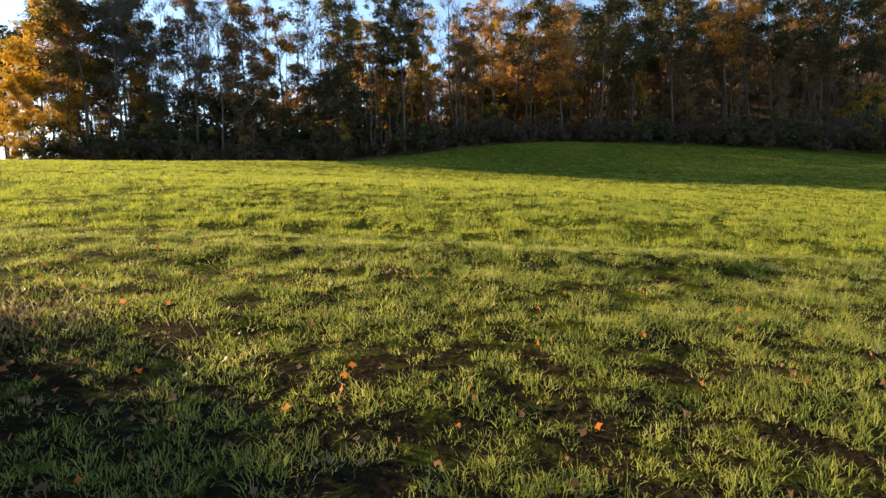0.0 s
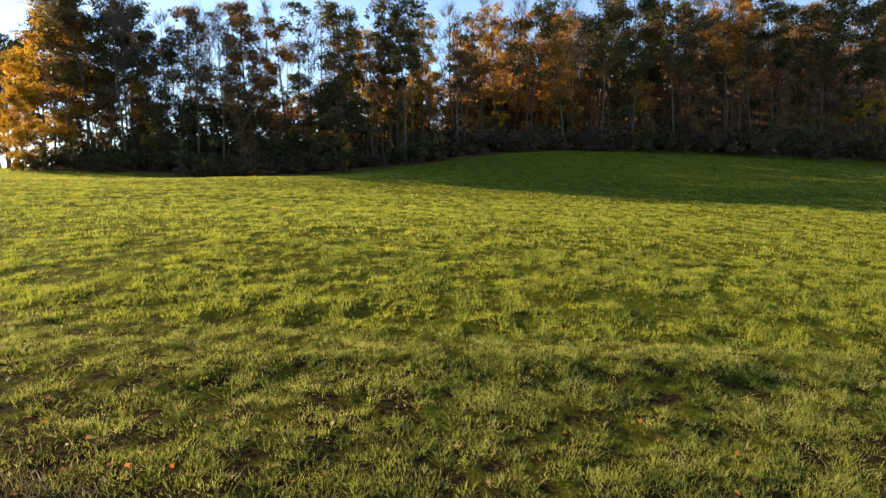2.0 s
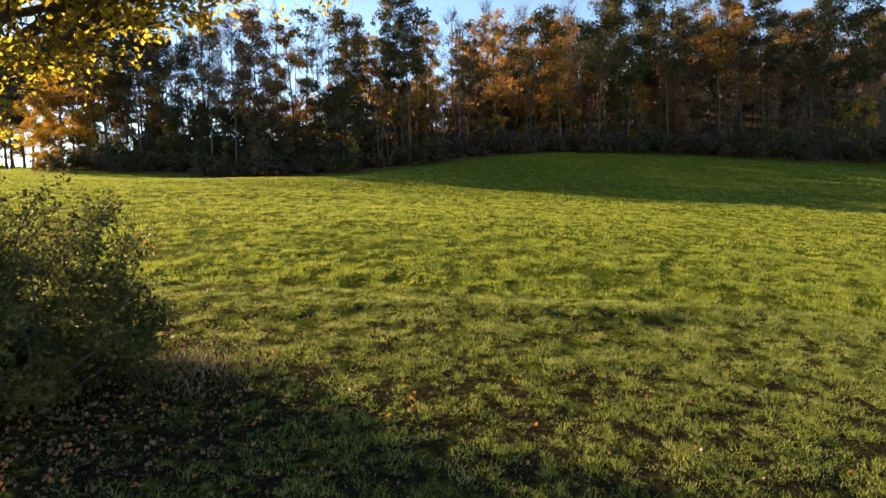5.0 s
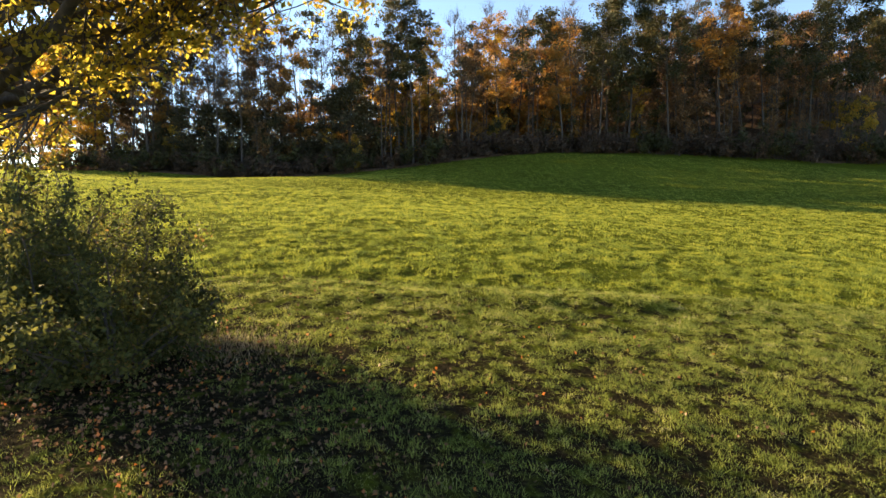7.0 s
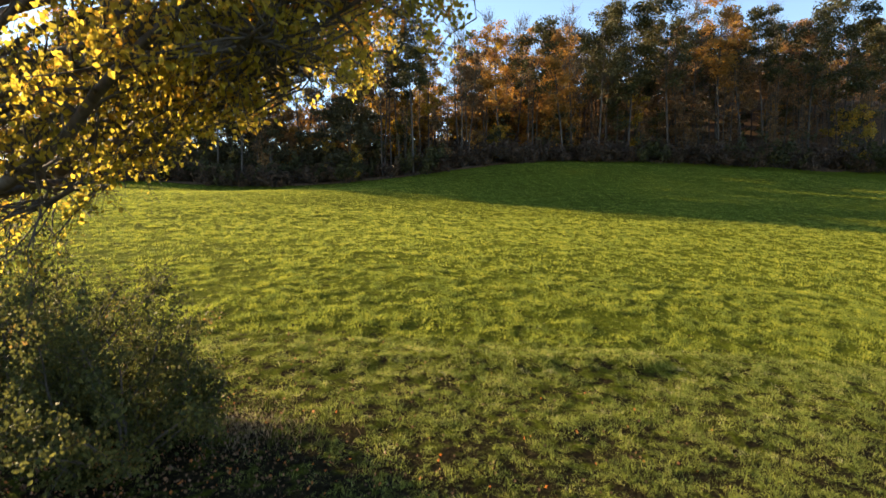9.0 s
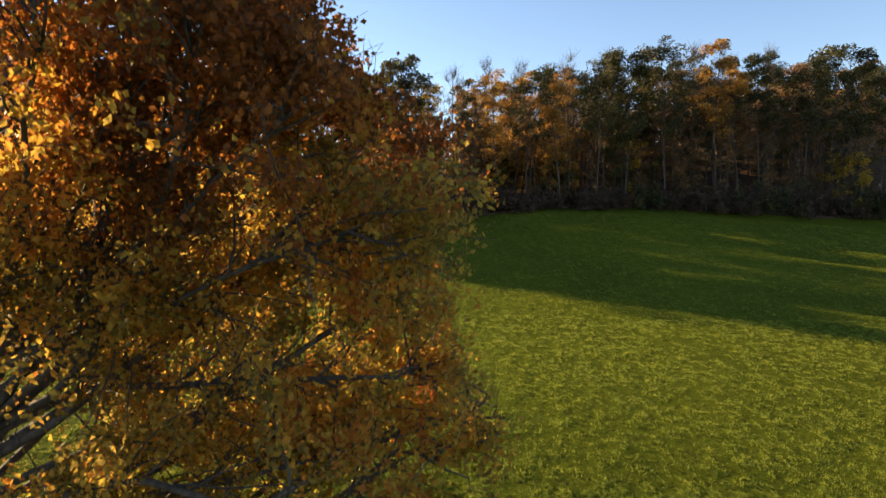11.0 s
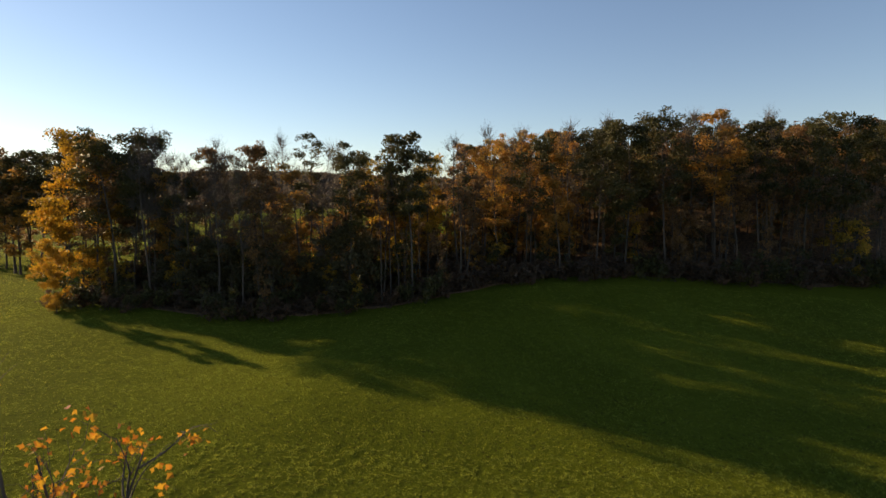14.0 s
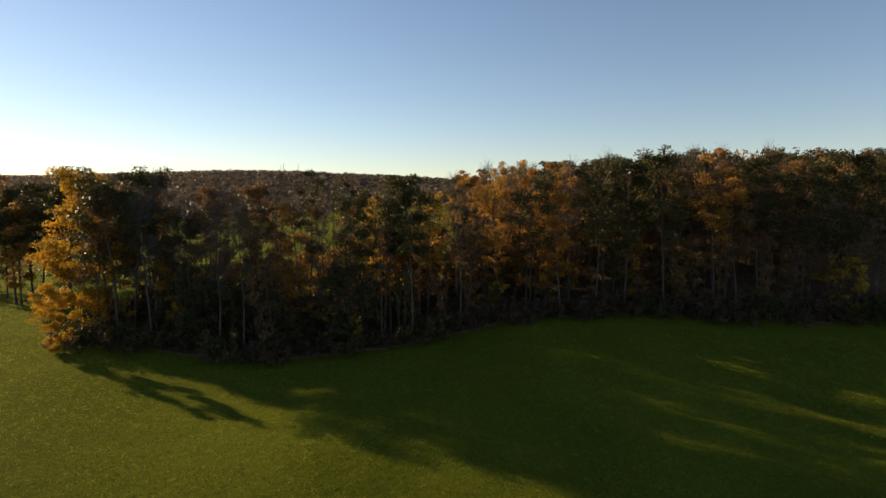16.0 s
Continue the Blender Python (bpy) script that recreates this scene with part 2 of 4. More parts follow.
SOIL = soil_material()
GRASS = leafy("grass_blade", [(0.0, (0.055, 0.082, 0.022)), (0.35, (0.175, 0.219, 0.039)), (0.7, (0.315, 0.341, 0.047)), (1.0, (0.370, 0.366, 0.053))], thin=0.5, rough=0.6, patch=1.6, gloss=0.12)
GRASS_NEAR = leafy("grass_blade_near", [(0.0, (0.053, 0.080, 0.025)), (0.35, (0.167, 0.209, 0.047)), (0.7, (0.291, 0.319, 0.060)), (0.92, (0.388, 0.379, 0.104)), (1.0, (0.446, 0.408, 0.249))], thin=0.5, rough=0.5, patch=2.4, gloss=0.2)
STRAW = leafy("dry_stalks", [(0.0, (0.088, 0.058, 0.038)), (0.6, (0.250, 0.182, 0.105)), (1.0, (0.450, 0.364, 0.225))], thin=0.3, patch=0.8)
LITTER = leafy("litter", [(0.0, (0.07, 0.035, 0.018)), (0.5, (0.17, 0.095, 0.05)), (0.7, (0.22, 0.12, 0.06)), (0.82, (0.50, 0.14, 0.02)), (1.0, (0.34, 0.22, 0.13))], thin=0.35, patch=2.0)
BARK = bark("grey_brown_bark", (0.03, 0.023, 0.018), (0.095, 0.077, 0.06))
GREY_BARK = bark("grey_bark", (0.040, 0.030, 0.024), (0.115, 0.090, 0.070))
OAK_BARK = bark("limb_bark", (0.03, 0.023, 0.018), (0.105, 0.085, 0.068), 9.0)
LEAF_ORANGE = leafy("leaf_orange", [(0.0, (0.113, 0.077, 0.031)), (0.4, (0.291, 0.167, 0.043)), (0.75, (0.481, 0.224, 0.039)), (1.0, (0.506, 0.298, 0.057))], thin=0.52)
LEAF_YELLOW = leafy("leaf_yellow", [(0.0, (0.084, 0.084, 0.019)), (0.4, (0.281, 0.193, 0.026)), (0.75, (0.505, 0.296, 0.035)), (1.0, (0.589, 0.266, 0.031))], thin=0.52)
LEAF_GOLD = leafy("leaf_gold", [(0.0, (0.097, 0.068, 0.014)), (0.4, (0.259, 0.160, 0.019)), (0.75, (0.454, 0.257, 0.026)), (1.0, (0.475, 0.194, 0.024))], thin=0.55)
# brown leaves with the haze of distance put into the colour as grey
LEAF_FAR_HAZE = leafy("leaf_far_haze", [(0.0, (0.070, 0.062, 0.049)), (0.5, (0.095, 0.076, 0.056)), (1.0, (0.126, 0.087, 0.059))], thin=0.4, patch=0.004)
LEAF_BRAMBLE = leafy("leaf_bramble", [(0.0, (0.044, 0.033, 0.023)), (0.5, (0.087, 0.057, 0.037)), (1.0, (0.160, 0.087, 0.048))], thin=0.35)
LEAF_GREEN = leafy("leaf_dark_green", [(0.0, (0.023, 0.027, 0.010)), (0.5, (0.050, 0.050, 0.015)), (0.85, (0.093, 0.077, 0.019)), (1.0, (0.144, 0.084, 0.021))], thin=0.24)
LEAF_EVERGREEN = leafy("leaf_evergreen", [(0.0, (0.033, 0.032, 0.017)), (0.6, (0.068, 0.058, 0.024)), (1.0, (0.112, 0.081, 0.030))], thin=0.2)
LEAF_RUST = leafy("leaf_rust", [(0.0, (0.068, 0.049, 0.030)), (0.5, (0.166, 0.100, 0.047)), (1.0, (0.332, 0.168, 0.055))], thin=0.38)
LEAF_BUSH = leafy("leaf_bush", [(0.0, (0.036, 0.043, 0.016)), (0.5, (0.072, 0.079, 0.024)), (0.9, (0.156, 0.144, 0.036)), (1.0, (0.264, 0.156, 0.048))], thin=0.5, patch=0.9, gloss=0.15)
LEAF_HERO = leafy("leaf_turning", [(0.0, (0.156, 0.138, 0.037)), (0.33, (0.297, 0.201, 0.047)), (0.58, (0.567, 0.377, 0.057)), (0.78, (0.608, 0.261, 0.041)), (1.0, (0.469, 0.144, 0.037))], thin=0.66, patch=0.7)
LEAF_HERO_YELLOW = leafy("leaf_turning_yellow", [(0.0, (0.17, 0.16, 0.03)), (0.4, (0.38, 0.31, 0.045)), (0.75, (0.52, 0.40, 0.055)), (1.0, (0.46, 0.25, 0.035))], thin=0.75, patch=0.7)
LEAF_HERO_RED = leafy("leaf_rusty_red", [(0.0, (0.094, 0.061, 0.021)), (0.3, (0.187, 0.079, 0.023)), (0.55, (0.319, 0.103, 0.023)), (0.8, (0.468, 0.169, 0.029)), (1.0, (0.515, 0.299, 0.042))], thin=0.6, patch=0.45)
LEAF_HERO_ORANGE = leafy("leaf_bright_orange", [(0.0, (0.20, 0.07, 0.016)), (0.35, (0.42, 0.16, 0.022)), (0.6, (0.52, 0.30, 0.03)), (0.8, (0.50, 0.20, 0.022)), (1.0, (0.42, 0.09, 0.016))], thin=0.5, patch=0.5)
HILL = noisy("far_woods", [(0.3, (0.010, 0.010, 0.010)), (0.5, (0.020, 0.016, 0.013)), (0.7, (0.034, 0.024, 0.017))], 0.035, 1.0, 6.0)
FLOOR = noisy("leaf_litter_floor", [(0.3, (0.035, 0.024, 0.016)), (0.5, (0.08, 0.05, 0.03)), (0.7, (0.15, 0.09, 0.045))], 2.5, 1.0, 0.08)
STEEL = noisy("mast_steel", [(0.3, (0.25, 0.25, 0.26)), (0.7, (0.4, 0.4, 0.4))], 3.0, 0.6)
WHITE = noisy("white_siding", [(0.3, (0.7, 0.7, 0.68)), (0.7, (0.82, 0.82, 0.8))], 1.0, 0.8)
SLATE = noisy("grey_roof", [(0.3, (0.10, 0.10, 0.11)), (0.7, (0.2, 0.2, 0.2))], 1.0, 0.9)

# ---- ground ----
def steps(fine, lo, hi, far, k=1.18):
    mid = list(np.arange(lo, hi + fine / 2, fine))
    s, v = fine, hi
    while v < far:
        s *= k
        v += s
        mid.append(v)
    s, v = fine, lo
    while v > -far:
        s *= k
        v -= s
        mid.insert(0, v)
    return np.array(mid)


def build_ground():
    def axis(*runs):
        """Grid lines in runs of (start, end, step), growing ever wider to both sides."""
        inner = np.concatenate([np.arange(a, b, d) for a, b, d in runs])
        wide = steps(runs[0][2], inner[0], inner[0] + 0.1, 4200)
        far = steps(runs[-1][2], inner[-1], inner[-1] + 0.1, 4200)
        return np.concatenate([wide[wide < inner[0] - 0.05], inner, far[far > inner[-1] + 0.2]])
    gx = axis((-62, -46, 0.8), (-46, -9, 0.36), (-9, 9, 0.21), (9, 46, 0.36), (46, 62, 0.8))
    gy = axis((-6, -2, 0.5), (-2, 16, 0.21), (16, 66, 0.32), (66, 88, 0.5))
    x, y = np.meshgrid(gx, gy)
    z = ground_z(x, y)
    nx, ny = len(gx), len(gy)
    i = np.arange(ny - 1)[:, None] * nx + np.arange(nx - 1)[None]
    f = np.stack([i, i + 1, i + 1 + nx, i + nx], -1).reshape(-1, 4)
    me = mesh_np("ground", np.stack([x, y, z], -1).reshape(-1, 3), [f], SOIL, True)
    tagged(new("ground", me), "sloping green crop field with bare soil showing between tufts", "field", kind="structure")


build_ground()


def front_line(x):
    """Where the wood begins."""
    return 84 + 0.06 * (x + 20) + 3.0 * np.sin(x * 0.07) + 8.0 * np.clip(x / 70, 0, 1) ** 0.8


def wood_floor():
    x = np.arange(-61, 150, 1.5)
    d = np.linspace(0, 1, 60) ** 1.3
    X, D = np.meshgrid(x, d)
    deep = np.where(X < 6, 22.0, 22 + 70 * (1 - np.exp(-np.maximum(0, X - 6) / 20)))
    Y = front_line(X) + 0.2 + 1.6 * lattice(X, D * 3, 2.2, 41) + D * deep
    Z = ground_z(X, Y) + 0.10 + 0.25 * lattice(X, Y, 1.7, 42)
    Z[0] -= 0.4
    nx = len(x)
    i = np.arange(len(d) - 1)[:, None] * nx + np.arange(nx - 1)[None]
    f = np.stack([i, i + 1, i + 1 + nx, i + nx], -1).reshape(-1, 4)
    me = mesh_np("ground", np.stack([X, Y, Z], -1).reshape(-1, 3), [f], FLOOR, True)
    tagged(new("ground", me), "brown leaf litter covering the floor of the wood", "forest floor", kind="structure")


wood_floor()

# ---- far hill ----
def build_hill():
    def height(X, D):
        top = 106 + 16 * np.exp(-((X + 720) / 420) ** 2) - 20 * np.exp(-((X - 250) / 350) ** 2) - 10 * np.exp(-((X + 1700) / 500) ** 2)
        Y = 1100 + D * 1500
        z = 8 + top * np.sin(np.clip(D / 0.8, 0, 1) * np.pi / 2) ** 1.4
        return Y, z + 4 * lattice(X, Y, 30, 11) * (0.5 + lattice(X, Y, 90, 12)) + 2.5 * lattice(X, Y, 15, 13)
    x = np.arange(-2600, 1400, 8.0)
    d = np.linspace(0, 1, 60)
    X, D = np.meshgrid(x, d)
    Y, z = height(X, D)
    nx = len(x)
    i = np.arange(len(d) - 1)[:, None] * nx + np.arange(nx - 1)[None]
    f = np.stack([i, i + 1, i + 1 + nx, i + nx], -1).reshape(-1, 4)
    me = mesh_np("backdrop", np.stack([X, Y, z], -1).reshape(-1, 3), [f], HILL, False)
    tagged(new("backdrop", me), "long distant ridge covered in brown autumn woods", "hill", kind="structure")
    # tree crowns on its near face
    rng = np.random.default_rng(815)
    n, each = 3600, 9
    X, D = rng.uniform(-1750, 350, n), rng.random(n) ** 0.8 * 0.74
    Y, z = height(X, D)
    way = rng.normal(0, 1, (n, each, 3))
    way /= np.linalg.norm(way, axis=2, keepdims=True)
    way[:, :, 2] = np.abs(way[:, :, 2]) * 0.8
    c = np.stack([X, Y, z + 0.5], -1)[:, None] + way * rng.uniform(4, 8, n)[:, None, None]
    v, f = leaf_points(rng, c.reshape(-1, 3), 6.5, 0.0)
    tagged(new("ridge_woods", mesh_np("ridge_woods", v, [f], LEAF_FAR_HAZE)), "brown crowns of woods on the distant ridge, greyed for haze", "woods", kind="stuff")


build_hill()


# ---- trees of the wood ----
def forest_tree(name, seed, height, clear, spread, leaf, label, count=1500, card=0.42, barkm=None, top_heavy=0.0, lean=0.0, group="trees of the wood", gaps=0.66, limbs=1.0):
    """A tall woodland tree at the origin: trunk with limbs, and a crown of leaf sprays."""
    rng = np.random.default_rng(seed)
    root = new(name)
    tubes = Tubes()
    r0 = 0.0052 * height + 0.02
    trunk = limb_path(rng, (0, 0, -0.5), (lean, 0.3 * lean, 1), height * 0.97, 10, 0.035, 0.03)
    u = np.linspace(0, 1, 11)
    rad = r0 * (1 - u) ** 0.8 + 0.03
    rad[0] *= 1.5
    tubes.add(trunk, rad, 6)
    spots = []
    many = int((14 + spread * 2) * limbs)
    for k in range(many):
        h = clear + (0.97 - clear) * ((k + rng.random()) / many)
        base, _ = at_path(trunk, h)
        rel = (h - clear) / (1 - clear)
        reach = spread * (0.45 + 0.8 * math.sin(math.pi * min(1, rel ** (1 + top_heavy) * 0.85 + 0.1))) * rng.uniform(0.6, 1.15)
        ang = k * 2.4 + rng.normal(0, 0.5)
        way = (math.cos(ang), math.sin(ang), rng.uniform(0.25, 0.9) + 0.5 * rel)
        limb = limb_path(rng, base, way, reach, 4, 0.17, 0.07)
        r1 = r0 * 0.33 * (1 - 0.6 * rel)
        tubes.add(limb, np.linspace(r1, 0.018, 5), 3)
        spots.append((limb[-1], 0.55))
        spots.append((limb[3], 0.6))
        for q in range(2):
            b2, d2 = at_path(limb, rng.uniform(0.35, 0.95))
            w2 = d2 / np.linalg.norm(d2) + rng.normal(0, 0.6, 3)
            twig = limb_path(rng, b2, w2, reach * rng.uniform(0.3, 0.55), 2, 0.2, 0.05)
            tubes.add(twig, np.linspace(r1 * 0.4, 0.012, 3), 3)
            spots.append((twig[-1], 0.5))
            spots.append((twig[1], 0.5))
    part("trunk", tubes.mesh("trunk", barkm or BARK), root)
    if leaf is not None:
        # the sprays gather in flattened clumps round the twig ends, thickest on their upper side
        c = np.array([s[0] for s in spots])
        c = c[rng.random(len(c)) > gaps]
        size = rng.uniform(0.6, 1.3, len(c)) * (0.42 + 0.2 * spread)
        idx = rng.choice(len(c), count, p=size ** 2 / np.sum(size ** 2))
        way = rng.normal(0, 1, (count, 3))
        way /= np.linalg.norm(way, axis=1)[:, None]
        way[:, 2] = np.where(rng.random(count) < 0.6, np.abs(way[:, 2]), way[:, 2])
        pts = c[idx] + way * (size[idx] * rng.uniform(0, 1, count) ** 0.4)[:, None] * np.array([1.0, 1.0, 0.75])
        v, f = leaf_points(rng, pts, card)
        part("crown", mesh_np("crown", v, [f], leaf), root)
    else:
        twigs = Tubes()
        for p, _ in spots:
            for q in range(6):
                w = np.array([rng.normal(0, 0.7), rng.normal(0, 0.7), 1.0])
                t = limb_path(rng, p, w, rng.uniform(0.9, 2.4), 2, 0.2, 0.1)
                twigs.add(t, np.linspace(0.022, 0.008, 3), 3)
        part("crown", twigs.mesh("crown", GREY_BARK), root, "bare twigs")
    return tagged(root, label, "tree", group)


KINDS = {
    "orange": [(101, 24, 0.36, 3.3, LEAF_ORANGE), (102, 22, 0.3, 2.9, LEAF_ORANGE), (103, 25, 0.44, 3.1, LEAF_ORANGE), (104, 24, 0.15, 2.6, LEAF_ORANGE)],
    "yellow": [(111, 23, 0.34, 3.2, LEAF_YELLOW), (112, 21, 0.15, 2.8, LEAF_YELLOW), (113, 24, 0.4, 2.8, LEAF_YELLOW)],
    "green": [(121, 24, 0.42, 3.9, LEAF_GREEN), (122, 25, 0.48, 4.3, LEAF_GREEN), (123, 22, 0.36, 3.6, LEAF_GREEN), (124, 24, 0.5, 3.4, LEAF_GREEN)],
    "rust": [(131, 22, 0.32, 3.0, LEAF_RUST), (132, 24, 0.4, 3.2, LEAF_RUST), (133, 23, 0.12, 2.6, LEAF_RUST)],
    "bare": [(141, 25, 0.3, 3.0, None), (142, 23, 0.35, 2.6, None), (143, 24, 0.42, 2.2, None)],
    "pine": [(151, 25, 0.46, 2.7, LEAF_GREEN), (152, 25, 0.52, 2.4, LEAF_GREEN), (153, 24, 0.42, 2.2, LEAF_RUST)],
    "cedar": [(171, 10, 0.04, 2.7, LEAF_EVERGREEN), (172, 9, 0.03, 2.4, LEAF_EVERGREEN)],
    "sapling": [(161, 9, 0.12, 1.9, LEAF_ORANGE), (162, 8, 0.1, 1.7, LEAF_YELLOW), (163, 10, 0.15, 2.0, LEAF_RUST), (164, 9, 0.1, 2.0, LEAF_GREEN), (165, 17, 0.5, 1.1, LEAF_RUST)],
}
LABELS = {
    "orange": "tall slender tree with thin orange autumn leaves in the wood",
    "yellow": "tall slender tree with golden yellow autumn leaves in the wood",
    "green": "tall tree with dense dark green crown in the wood",
    "rust": "tall tree with dull rust-brown leaves in the wood",
    "bare": "tall leafless tree with fine pale twigs in the wood",
    "pine": "tall tree with clear trunk and tufted dark green top",
    "cedar": "low dense dark evergreen under the taller trees",
    "sapling": "slim young tree in the shade of the wood",
}
COUNTS = {"orange": 4200, "yellow": 4000, "green": 5600, "rust": 3900, "bare": 0, "pine": 3000, "sapling": 1000, "cedar": 3000}
GAPS = {"orange": 0.46, "yellow": 0.45, "green": 0.34, "rust": 0.5, "bare": 0.6, "pine": 0.55, "sapling": 0.45, "cedar": 0.1}
STOCK, USED = {}, {}
for kind, rows in KINDS.items():
    STOCK[kind] = [[s, h, c, w, lf] for s, h, c, w, lf in rows]


def plant(kind, which, x, y, top, turn, widen=1.0):
    """A tree of that kind with its top at the height top."""
    rows = STOCK[kind]
    which %= len(rows)
    s, h, c, w, lf = rows[which]
    z = float(ground_z(x, y))
    k = (top - z) / h
    m = Matrix.Translation((x, y, z)) @ Matrix.Rotation(turn, 4, "Z") @ Matrix.Diagonal((k * widen, k * widen, k, 1))
    if (kind, which) not in USED:
        ob = forest_tree("tree", s, h, c, w, lf, LABELS[kind], COUNTS[kind], 0.36, GREY_BARK if kind == "bare" or which % 2 else None, 0.6 if kind == "pine" else 0.0, gaps=GAPS[kind])
        USED[kind, which] = ob
        ob.matrix_basis = m
        return ob
    ob = copy_thing(USED[kind, which], Matrix())
    ob.matrix_basis = m
    return ob


# lines along the sun's way that no crown of the belt stands in: a point on the field, half width
SUN_LANES = [(14.4, 80.0, 2.6), (22.0, 67.5, 2.0), (10.0, 55.6, 2.4), (34.0, 80.0, 2.3)]


def lane_clash(x, y):
    """How far, across the sun's way, a tree must move to clear the lanes."""
    slope = math.cos(SUN_AZ) / math.sin(SUN_AZ)
    for px, py, half in SUN_LANES:
        off = (y - py - slope * (x - px)) * abs(math.sin(SUN_AZ))
        if abs(off) < half:
            return math.copysign(half - abs(off), off)
    return 0.0


# trees that stand out along the wood's edge: kind, variant, x, y, top, widen
MARKED = [
    ("green", 0, -52.5, 88.0, 34.5, 1.1), ("rust", 0, -56.5, 95.0, 35.5, 1.2), ("bare", 2, -48.5, 91.0, 35.0, 1.0), ("orange", 1, -46.0, 89, 29.5, 1.0), ("green", 1, -52.0, 97, 34.5, 1.1), ("rust", 1, -55.0, 86.5, 31.5, 1.0), ("green", 3, -53.5, 94, 35.0, 1.1),
    ("green", 0, -66.0, 104, 35.5, 1.3), ("green", 1, -72.0, 106, 35.0, 1.3), ("rust", 0, -62.0, 101, 35.5, 1.2), ("green", 3, -79.0, 108, 33.5, 1.4), ("green", 2, -86.0, 110, 33.0, 1.4), ("rust", 1, -95.0, 114, 32.5, 1.4),
    ("pine", 0, -24.0, 95, 35.5, 1.0), ("pine", 1, -8.0, 91, 35.2, 0.9), ("bare", 0, 1.8, 95, 35.5, 1.0),
    ("green", 0, 14.3, 96, 35.5, 1.0), ("orange", 0, 8.5, 93, 34.0, 1.1), ("orange", 2, 47.0, 98, 39.4, 1.2),
    ("green", 1, 25.5, 95, 36.0, 1.0), ("green", 2, 31.0, 97, 37.5, 1.1), ("green", 1, 38.0, 97, 38.3, 1.1),
    ("green", 3, 56.0, 100, 38.5, 1.0), ("green", 0, 64.0, 100, 39.0, 1.1), ("green", 2, 71.0, 102, 39.5, 1.1),
    ("pine", 0, -15.0, 92, 33.5, 0.9), ("orange", 3, -17.5, 90, 30.0, 0.8), ("yellow", 0, -3.5, 94, 32.0, 0.9),
    ("green", 2, -43.5, 90, 28.0, 1.0), ("bare", 1, -46.5, 86, 33.0, 1.0), ("rust", 0, -37.0, 88, 33.5, 1.0),
    ("bare", 2, 6.5, 98, 37.0, 0.9), ("bare", 0, 12.0, 100, 37.6, 0.9), ("bare", 1, 21.5, 98, 38.0, 1.0), ("bare", 2, 28.5, 101, 39.2, 0.9), ("bare", 0, 43.5, 102, 40.8, 1.0), ("bare", 1, 52.0, 104, 41.0, 1.0),
    ("green", 0, 42.0, 118, 39.5, 1.1), ("rust", 1, 47.0, 124, 40.5, 1.1), ("green", 2, 37.0, 112, 38.5, 1.1), ("bare", 2, 60.0, 105, 41.2, 1.0), ("bare", 2, -28.0, 95, 35.0, 1.0), ("bare", 1, -40.0, 93, 34.5, 1.0), ("rust", 1, -31.0, 90, 33.5, 0.9), ("bare", 0, -20.0, 96, 34.5, 1.0), ("orange", 1, 19.0, 93, 33.0, 1.0),
]
for n, (kind, which, x, y, top, widen) in enumerate(MARKED):
    if x < 3 and kind != "bare":
        y += 1.14 * lane_clash(x, y)
    plant(kind, which, x, y, top, n * 1.7, widen)

# dark evergreens under the belt: x, y past the wood's edge, height
for n, (x, y, high) in enumerate([(-41, 4, 8.5), (-37.5, 6, 10), (-34, 5, 9.5), (-30.5, 6, 10), (-27, 4, 9), (-18.5, 5, 11), (-15.5, 4, 12.5), (-13, 6, 10), (-45, 5, 7), (-22, 6, 7.5)]):
    y += float(front_line(x))
    plant("cedar", n, x, y, float(ground_z(x, y)) + high, n * 2.1, 1.1)

wood = np.random.default_rng(77)
YOUNG = [[], [], [], [], []]


